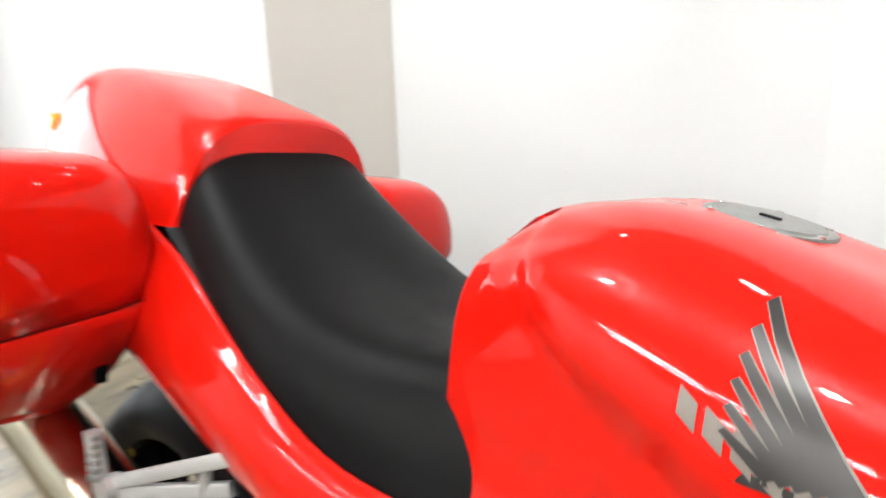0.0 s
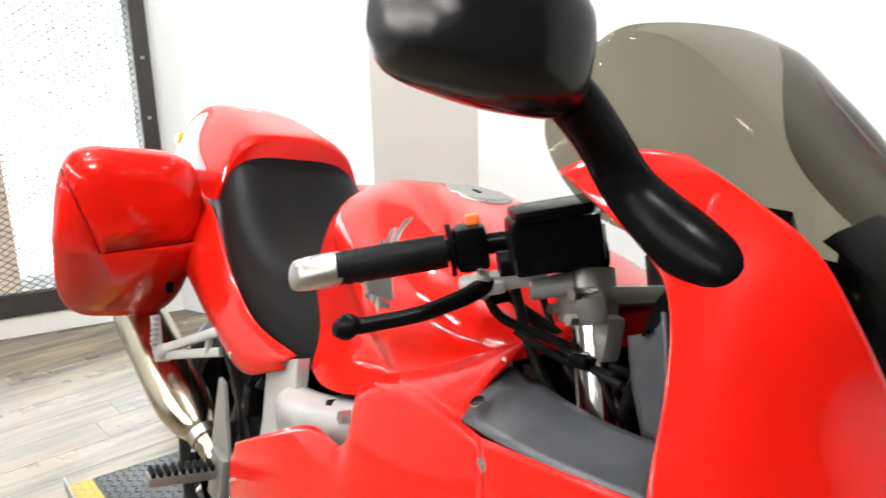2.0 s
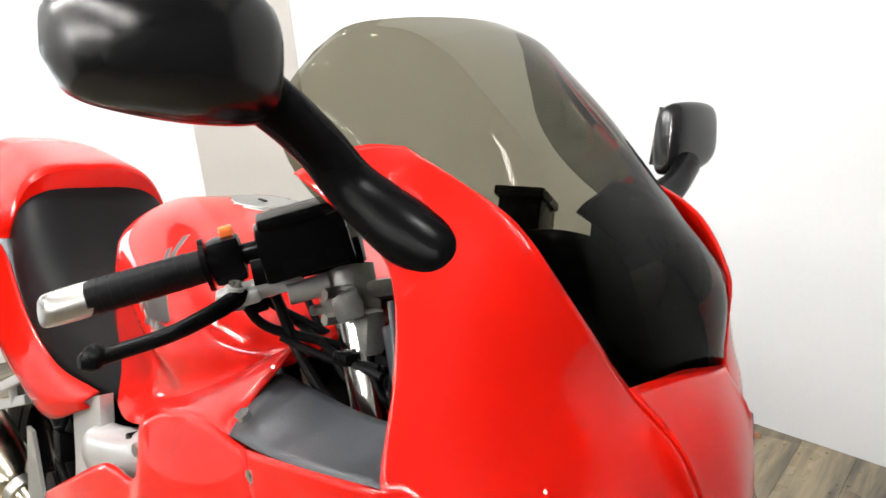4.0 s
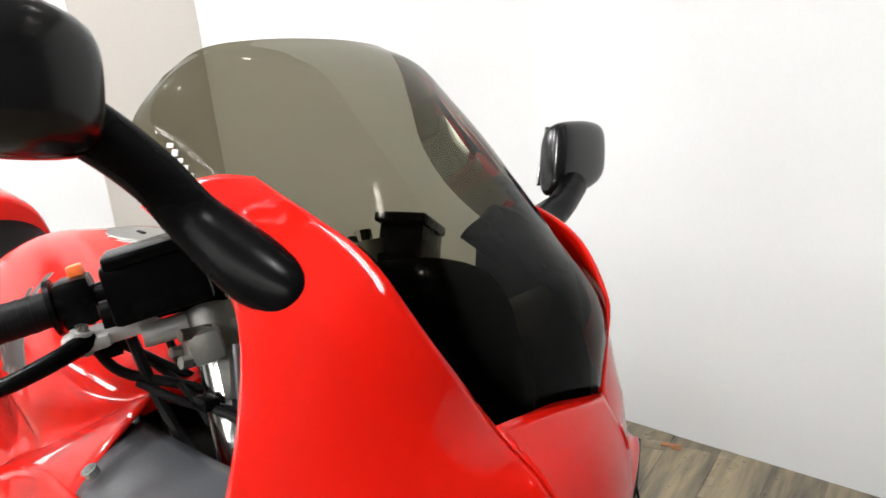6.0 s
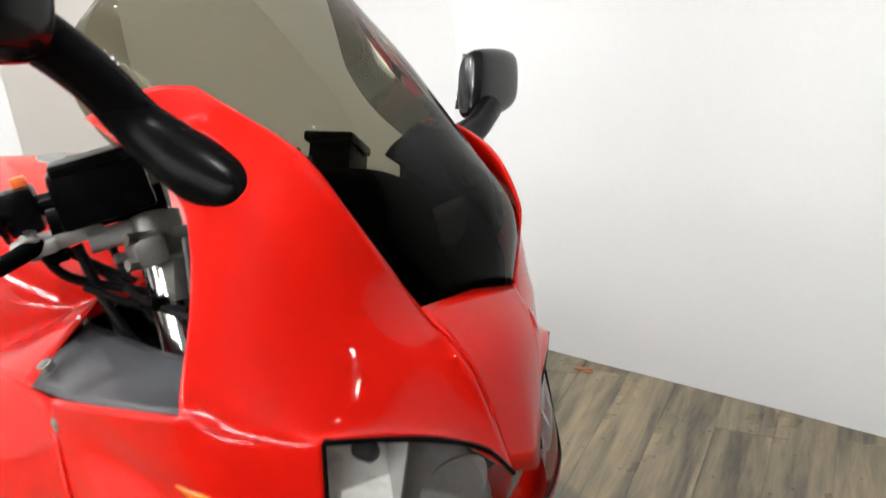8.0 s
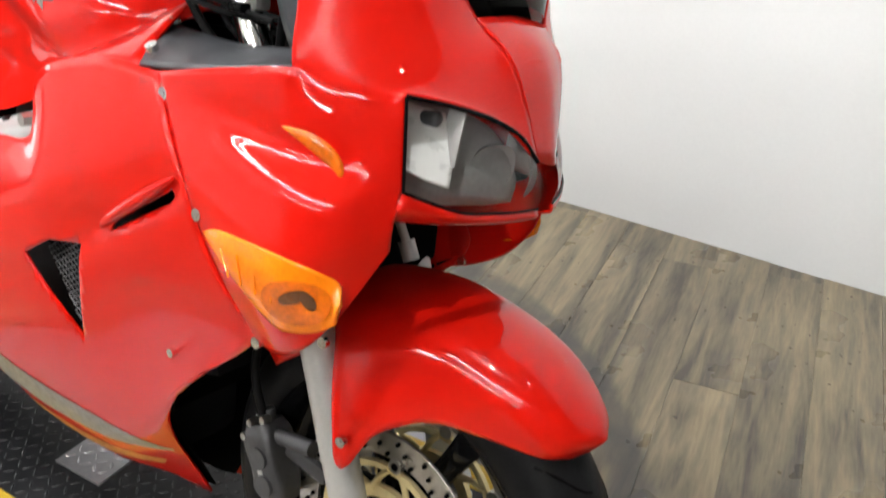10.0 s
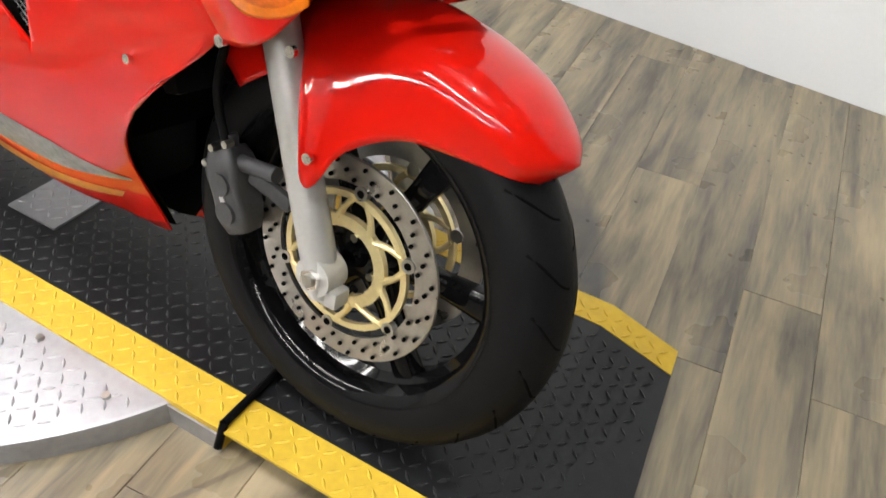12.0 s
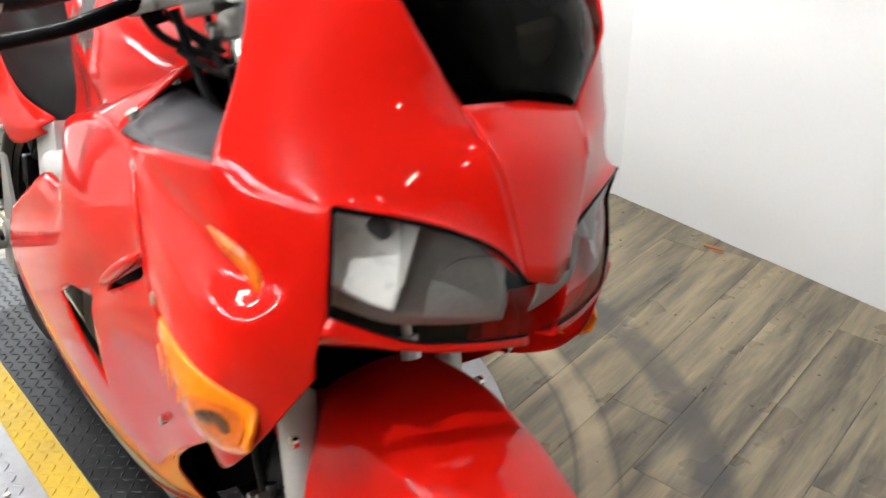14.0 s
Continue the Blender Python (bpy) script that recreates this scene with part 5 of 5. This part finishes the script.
for s in (-1, 1):
    p = part("tail_side_panel", patch([
        [(-1.42, 0.168, 0.93), (-1.25, 0.172, 0.885), (-1.08, 0.186, 0.81), (-0.94, 0.181, 0.755), (-0.805, 0.162, 0.742)],
        [(-1.42, 0.188, 0.88), (-1.25, 0.196, 0.845), (-1.08, 0.206, 0.775), (-0.94, 0.196, 0.733), (-0.81, 0.175, 0.733)],
        [(-1.42, 0.196, 0.82), (-1.25, 0.208, 0.785), (-1.08, 0.213, 0.73), (-0.94, 0.203, 0.70), (-0.82, 0.18, 0.724)],
        [(-1.42, 0.19, 0.76), (-1.25, 0.2, 0.73), (-1.08, 0.2, 0.688), (-0.94, 0.195, 0.668), (-0.82, 0.172, 0.715)]], 5, s), RED, bike, "glossy red tail side panel", 0.004)
    screw((-0.992, s * 0.203, 0.683), p, 0.007, (0, s, -0.2))
    part("rear_indicator", pods([((-1.80, s * 0.08, 0.990), (0.03, 0, 0), (0, 0, 0.02), 2.4), ((-1.80, s * 0.112, 0.990), (0.03, 0, 0), (0, 0, 0.018), 2.4), ((-1.80, s * 0.122, 0.990), (0.018, 0, 0), (0, 0, 0.010), 2.4)], 3, 16), AMBER, bike, "amber rear turn signal")


def pannier(s):
    secs = [(-1.272, 0.235, 0.37, 0.70, 0.90), (-1.282, 0.203, 0.418, 0.66, 0.958), (-1.31, 0.186, 0.45, 0.63, 0.99), (-1.38, 0.185, 0.452, 0.622, 0.995), (-1.55, 0.185, 0.425, 0.64, 0.975), (-1.72, 0.19, 0.375, 0.68, 0.93), (-1.80, 0.22, 0.33, 0.72, 0.88)]
    if s > 0:
        secs = [(x - 0.05, y0, y1 - 0.03, z0, z1 - 0.05) for x, y0, y1, z0, z1 in secs]
    whole = [((x, s * (y0 + y1) / 2, (z0 + z1) / 2), (0, (y1 - y0) / 2, 0), (0, 0, (z1 - z0) / 2), 4.6 if s < 0 else 2.8) for x, y0, y1, z0, z1 in secs]
    full_ = pods(whole, 4, 40)
    for v in full_.verts:
        k = max(0.0, min(1.0, (0.815 - v.co.z) / 0.18))
        v.co.x -= 0.150 * k ** 1.05 * max(0.0, min(1.0, (v.co.x + 1.5) / 0.2))
        v.co.y -= s * 0.030 * k ** 1.3 * max(0.0, (abs(v.co.y) - 0.2) / 0.22)
    cuts = [(Vector((-1.30, s * 0.30, 0.812)), Vector((0.08, -s * -0.17, 1.0))), (Vector((-1.30, s * 0.378, 0.80)), Vector((0.0, -s * 0.9, 0.42)))]
    for co, no in cuts:
        bmesh.ops.bisect_plane(full_, geom=full_.verts[:] + full_.edges[:] + full_.faces[:], plane_co=co, plane_no=no)
    lid = full_.copy()
    on_lid = lambda f: all((f.calc_center_median() - co).dot(no) > 0 for co, no in cuts)
    bmesh.ops.delete(full_, geom=[f for f in full_.faces if on_lid(f)], context="FACES")
    bmesh.ops.delete(lid, geom=[f for f in lid.faces if not on_lid(f)], context="FACES")
    rim = [[v.co.copy() for v in e.verts] for e in lid.edges if e.is_boundary]
    body = part("pannier", full_, RED, bike, "glossy red hard pannier body", 0.004)
    part("pannier_lid", lid, RED, body, "glossy red pannier lid", 0.004)
    part("seam", merged(*[rod(a_, b_, 0.0026, 6) for a_, b_ in rim if (a_ - b_).length > 1e-4]), BLACK, body, "dark lid seam")
    part("latch", block((0.012, 0.016, 0.024), (-1.345, s * 0.228, 0.715), 0.003), BLACK, body)


pannier(-1), pannier(1)

# frame, engine, swing arm and rear wheel
for s in (-1, 1):
    fr = part("frame_beam", patch([
        [(-0.80, 0.150, 0.690), (-0.72, 0.156, 0.708), (-0.62, 0.164, 0.738), (-0.48, 0.17, 0.782)],
        [(-0.80, 0.180, 0.682), (-0.72, 0.186, 0.702), (-0.62, 0.192, 0.732), (-0.48, 0.196, 0.775)],
        [(-0.80, 0.186, 0.65), (-0.71, 0.192, 0.668), (-0.62, 0.198, 0.695), (-0.48, 0.2, 0.735)],
        [(-0.80, 0.17, 0.61), (-0.70, 0.176, 0.63), (-0.62, 0.18, 0.655), (-0.48, 0.18, 0.70)]], 4, s), SILVER, bike, "silver aluminium frame beam", 0.01)
    part("pivot_plate", plate([(-0.905, 0.70), (-0.78, 0.745), (-0.775, 0.64), (-0.80, 0.5), (-0.84, 0.42), (-0.92, 0.44), (-0.90, 0.6)], s * 0.02, "y", s * 0.15), SILVER, fr, "silver pivot plate", smooth=False)
    part("frame_bolt", rod((-0.53, s * 0.2, 0.755), (-0.53, s * 0.215, 0.755), 0.009, 6), STEEL, fr)
    def bar_(a, b, w, h):
        d = (Vector(b) - Vector(a)).normalized()
        side = Vector((0, 1, 0)) - d * d.y
        side.normalize()
        up = d.cross(side)
        return pods([(a, tuple(side * h), tuple(up * w), 5), (b, tuple(side * h), tuple(up * w), 5)], 1, 20)

    br = part("footpeg_bracket", merged(
        bar_((-1.05, s * 0.188, 0.715), (-1.250, s * 0.252, 0.612), 0.009, 0.007),
        bar_((-1.09, s * 0.188, 0.655), (-1.252, s * 0.252, 0.598), 0.009, 0.007),
        bar_((-1.125, s * 0.203, 0.640), (-1.115, s * 0.206, 0.685), 0.007, 0.006),
        rod((-1.252, s * 0.242, 0.604), (-1.252, s * 0.268, 0.604), 0.018, 18),
        bar_((-1.258, s * 0.262, 0.600), (-1.268, s * 0.270, 0.676), 0.010, 0.009)), SILVER, bike, "cast alloy pillion footpeg bracket")
    for k in range(6):
        part("peg_rib", bar_((-1.2585 - 0.0016 * k, s * 0.271, 0.618 + 0.010 * k), (-1.259 - 0.0016 * k, s * 0.271, 0.623 + 0.010 * k), 0.011, 0.006), TITAN, br)
    peg = part("rider_footpeg", block((0.034, 0.115, 0.020), (-0.985, s * 0.275, 0.470), 0.006), TITAN, bike, "alloy rider footpeg with rubber top")
    for k in range(9):
        part("rubber_rib", block((0.034, 0.008, 0.010), (-0.985, s * (0.225 + 0.0125 * k), 0.483), 0.002), RUBBER, peg)
    part("heel_guard", plate([(-1.0, 0.43), (-0.96, 0.5), (-1.02, 0.62), (-1.05, 0.62), (-1.06, 0.5)], s * 0.006, "y", s * 0.196), TITAN, peg, "alloy heel guard", smooth=False)
    part("hanger", block((0.07, 0.02, 0.09), (-0.99, s * 0.205, 0.455), 0.008), TITAN, peg)
engine = part("engine", merged(block((0.40, 0.30, 0.26), (-0.58, 0, 0.50), 0.03), block((0.2, 0.30, 0.22), (-0.86, 0, 0.50), 0.03), block((0.34, 0.26, 0.2), (-0.55, 0, 0.66), 0.03)), IRON, bike, "dark engine and gearbox behind the fairing")
part("radiator", block((0.03, 0.26, 0.30), (-0.29, 0, 0.60), 0.008, Matrix.Rotation(radians(-15), 4, "Y")), IRON, engine)
part("airbox_cover", block((0.24, 0.16, 0.14), (-0.34, 0, 0.84), 0.03), BLACK, engine)
# added near-black block that darkens the gap behind the radiator
part("radiator_shade", block((0.04, 0.22, 0.24), (-0.385, 0, 0.46), 0.01), GROOVE, engine)
part("belly", block((0.30, 0.14, 0.12), (-0.56, 0, 0.28), 0.03), IRON, engine)
part("subframe", merged(block((0.5, 0.26, 0.12), (-1.1, 0, 0.70), 0.03), block((0.5, 0.22, 0.14), (-1.55, 0, 0.84), 0.03)), BLACK, bike, "black subframe and inner tail")
rear = part("rear_wheel", lathe([(0.04, -0.06), (0.04, 0.06), (0.0, 0.06), (0.0, -0.06), (0.04, -0.06)], 24), IRON, bike, "rear wheel with wide road tyre")
rear.location = (-1.44, 0, 0.315)
RT = [(0.214, 0.075), (0.235, 0.088), (0.258, 0.09), (0.283, 0.078), (0.302, 0.05), (0.312, 0.02), (0.315, 0.0)]
part("tyre", lathe(RT + [(r, -a) for r, a in RT[-2::-1]], 72), RUBBER, rear)
part("rim", lathe([(0.222, 0.078), (0.205, 0.06), (0.2, 0.0), (0.205, -0.06), (0.222, -0.078)], 72), GLOSSBLACK, rear)
for k in range(5):
    bm = pods([((0.03, -0.02, 0), (0, 0.02, 0), (0, 0, 0.03), 3), ((0.2, -0.02, 0), (0, 0.014, 0), (0, 0, 0.02), 3)], 2, 10)
    bm.transform(Matrix.Rotation(2 * math.pi * k / 5, 4, "Y"))
    part("spoke", bm, GLOSSBLACK, rear)
part("swing_arm", tube([(-0.84, 0.11, 0.40), (-1.1, 0.14, 0.37), (-1.44, 0.13, 0.32)], [0.05, 0.045, 0.04], 14), TITAN, bike, "alloy single-sided swing arm")
exh = part("exhaust", tube([(-0.80, -0.10, 0.25), (-0.97, -0.15, 0.365), (-1.06, -0.172, 0.425), (-1.15, -0.195, 0.472)], [0.022, 0.022, 0.023, 0.025], 18), WARMSTEEL, bike, "polished steel exhaust pipe and silencer")
part("silencer", tube([(-1.145, -0.194, 0.47), (-1.175, -0.201, 0.482), (-1.25, -0.212, 0.505), (-1.4, -0.225, 0.55), (-1.62, -0.24, 0.61), (-1.66, -0.242, 0.62)], [0.026, 0.042, 0.056, 0.058, 0.056, 0.045], 28), WARMSTEEL, exh, "polished silencer")
part("exhaust_clamp", rod((-1.132, -0.19, 0.463), (-1.15, -0.195, 0.472), 0.030, 20), STEEL, exh)
part("rear_brake_hose", merged(tube([(-0.93, -0.16, 0.66), (-0.98, -0.17, 0.58), (-0.95, -0.16, 0.50), (-1.02, -0.15, 0.42)], 0.007), tube([(-1.0, -0.15, 0.66), (-1.03, -0.16, 0.55), (-1.0, -0.15, 0.46)], 0.006)), RUBBER, bike, "black rear brake hoses")
part("rear_fluid_reservoir", block((0.04, 0.035, 0.055), (-0.96, -0.165, 0.61), 0.008), BLACK, bike, "small black fluid reservoir")
part("tank_hinge", block((0.05, 0.03, 0.012), (-0.60, -0.176, 0.735), 0.003), BLACK, bike)
part("frame_gusset", plate([(-0.30, 0.90), (-0.20, 0.86), (-0.19, 0.82), (-0.26, 0.83)], 0.006, "y", -0.128), SILVER, bike, "bright alloy gusset beside the fork", smooth=False)
part("ignition_barrel", rod((-0.235, 0, 0.99), (-0.25, 0, 1.03), 0.022, 20), IRON, bike)
for sy in (-1, 1):
    part("fork_adjuster", rod((-0.268, sy * 0.104, 1.045), (-0.275, sy * 0.104, 1.066), 0.010, 6), CHROME, bike)
stand = part("side_stand", merged(rod((-0.86, 0.16, 0.30), (-0.90, 0.33, 0.07), 0.012), block((0.07, 0.05, 0.01), (-0.905, 0.335, 0.066), 0.003)), BLACK, bike, "black side stand")

# ---- decals laid on the painted panels ----
def decal(name, corners, tree, mat, parent, s=-1, n=5, lift=0.0009, label=""):
    """A thin film over a panel: four corners in x and z, laid on from the side."""
    (a, b, c, d) = [np.array(q, float) for q in corners]
    g = []
    for i in range(n + 1):
        row = []
        for j in range(n + 1):
            u, v = i / n, j / n
            x, z = (a * (1 - u) + b * u) * (1 - v) + (d * (1 - u) + c * u) * v
            hit, normal, _, _ = tree.ray_cast(Vector((x, s * 0.6, z)), Vector((0, -s, 0)))
            if hit is None:
                row.append((x, s * 0.17, z))
                continue
            if normal.y * s < 0:
                normal = -normal
            row.append(tuple(hit + normal * lift))
        g.append(row)
    return part(name, from_grid(np.array(g)), mat, parent, label)


tank_tree = tree_of(tank)
for s in (-1, 1):
    # a wing of slanted feathers
    for k in range(6):
        x0, z0 = -0.566 + 0.001 * k, 1.006 - 0.0145 * k
        x1, z1 = -0.478 - 0.0095 * k, 0.922 - 0.001 * k
        for w, mat, lift in ((0.0076, DECALGREY, 0.0007), (0.0058, CREAM, 0.0012)):
            decal("tank_wing", [(x0 - w * 0.25, z0 - w * 0.25), (x0 + w * 0.35, z0 + w * 0.3), (x1 + w, z1 + w * 0.4), (x1 - w * 0.6, z1 - w * 0.6)], tank_tree, mat, tank, s, 5, lift)
    decal("tank_wing", [(-0.546, 0.907), (-0.472, 0.911), (-0.474, 0.917), (-0.541, 0.915)], tank_tree, CREAM, tank, s, 5, 0.001)
    # lettering stands as plain bars
    for k in range(5):
        xx, zz = -0.592 + 0.0205 * k, 0.932 - 0.0065 * k
        decal("letter_bar", [(xx, zz), (xx + 0.015, zz - 0.008), (xx + 0.013, zz + 0.010), (xx - 0.002, zz + 0.018)], tank_tree, DECALGREY, tank, s, 3, 0.001)

GREYFILM = material("grey_stripe_film", (0.20, 0.19, 0.18), 0.4, 0.3, 0.3, 0.5, 30, 90)
GOLDFILM = material("gold_stripe_film", (0.55, 0.20, 0.03), 0.4, 0.3, 0.3, 0.4, 20, 60)
for ob in [o for o in bike.children if o.name.startswith("side_fairing")]:
    s = -1 if ob.data.vertices[0].co.y < 0 else 1
    t = tree_of(ob)
    for corners in ([(-0.72, 0.296), (-0.60, 0.278), (-0.60, 0.343), (-0.72, 0.365)], [(-0.60, 0.278), (-0.46, 0.272), (-0.46, 0.322), (-0.60, 0.343)], [(-0.46, 0.272), (-0.355, 0.284), (-0.355, 0.288), (-0.46, 0.322)]):
        decal("stripe", corners, t, GREYFILM, ob, s, 8, 0.0032)
    for corners in ([(-0.68, 0.238), (-0.55, 0.222), (-0.55, 0.25), (-0.68, 0.27)], [(-0.55, 0.222), (-0.40, 0.232), (-0.385, 0.25), (-0.55, 0.25)]):
        decal("stripe", corners, t, GOLDFILM, ob, s, 8, 0.0032)

# sticker on the screen, as plain bars
WHITEFILM = material("white_film", (0.75, 0.76, 0.8), 0.5)
screen_tree = tree_of(screen)
for k in range(5):
    at, normal, _, _ = screen_tree.find_nearest(Vector((-0.214 + 0.0065 * k, -0.170 + 0.002 * k, 1.162 - 0.0065 * k)))
    normal = normal if normal.y < 0 else -normal
    turn = normal.to_track_quat("Z", "X").to_matrix().to_4x4()
    part("sticker_bar", block((0.004 + 0.0015 * (k % 2), 0.007 - 0.001 * k, 0.0008), at + normal * 0.0008, 0, turn), WHITEFILM, screen, smooth=False)

# ---- crumbs by the wall ----
rng = random.Random(5)
CRUMB = material("wood_chip", (0.30, 0.13, 0.06), 0.7)
chip = thing("wood_chip", "small reddish wood chip lying by the wall", "debris", m=pose(-0.83, 1.655, FLOOR, 0, 0, 20))
part("splinter", block((0.06, 0.014, 0.006), (0, 0, 0.004), 0.002), CRUMB, chip)
part("splinter", block((0.03, 0.008, 0.004), (0.02, -0.016, 0.003), 0.001), CRUMB, chip)
DUST = material("dust_crumb", (0.10, 0.085, 0.07), 0.9)
verts, faces = [], []
for k in range(260):
    x, y, r = rng.uniform(-1.4, 1.0), 1.70 - abs(rng.gauss(0, 0.35)), rng.uniform(0.0015, 0.005)
    i = len(verts)
    verts += [(x + r * math.cos(a) * rng.uniform(0.6, 1.6), y + r * math.sin(a), FLOOR + 0.0005) for a in (0, 1.6, 3.1, 4.7)] + [(x, y, FLOOR + r * 0.5)]
    faces += [(i, i + 1, i + 4), (i + 1, i + 2, i + 4), (i + 2, i + 3, i + 4), (i + 3, i, i + 4)]
me = bpy.data.meshes.new("floor_crumbs")
me.from_pydata(verts, [], faces)
me.materials.append(DUST)
tagged(new("floor_crumbs", me), "dark crumbs of dirt scattered on the floor", "dirt", "", "stuff")

# ---- floor planks ----
PLANK_W, PLANK_L, PLANK_TURN = 0.152, 1.22, radians(105)
plank_mesh = bpy.data.meshes.new("plank")
bm = block((PLANK_L - 0.0012, PLANK_W - 0.0012, 0.004), (0, 0, -0.002), 0.0005)
bm.to_mesh(plank_mesh)
bm.free()
plank_mesh.materials.append(WOOD)
along = Vector((math.cos(PLANK_TURN), math.sin(PLANK_TURN), 0))
aside = Vector((-along.y, along.x, 0))
made = 0
for j in range(-24, 40):
    shift = rng.uniform(0, PLANK_L)
    for i in range(-5, 6):
        c = Vector((-1.0, 0.2, 0)) + aside * (j - 6) * PLANK_W + along * (i * PLANK_L + shift)
        if not (-3.55 < c.x < 1.9 and -1.3 < c.y < 2.2) or made >= 300:
            continue
        ends = [c + along * (q * PLANK_L / 2) for q in (-1, 1)]
        if min(e.y for e in ends) > 1.72 or min(e.x for e in ends) < -3.5:
            continue
        m = Matrix.Translation((c.x, c.y, FLOOR)) @ Matrix.Rotation(PLANK_TURN, 4, "Z")
        me = plank_mesh
        if max(e.y for e in ends) > 1.60:
            # cut to length along the wall
            bm = bmesh.new()
            bm.from_mesh(plank_mesh)
            bm.transform(m)
            bmesh.ops.bisect_plane(bm, geom=bm.verts[:] + bm.edges[:] + bm.faces[:], plane_co=(0, 1.755, 0), plane_no=(-0.042, 1, 0), clear_outer=True)
            bm.transform(m.inverted())
            me = bpy.data.meshes.new("plank")
            bm.to_mesh(me)
            bm.free()
            me.materials.append(WOOD)
        ob = new("plank", me)
        ob.parent = floor
        ob.matrix_world = m
        made += 1
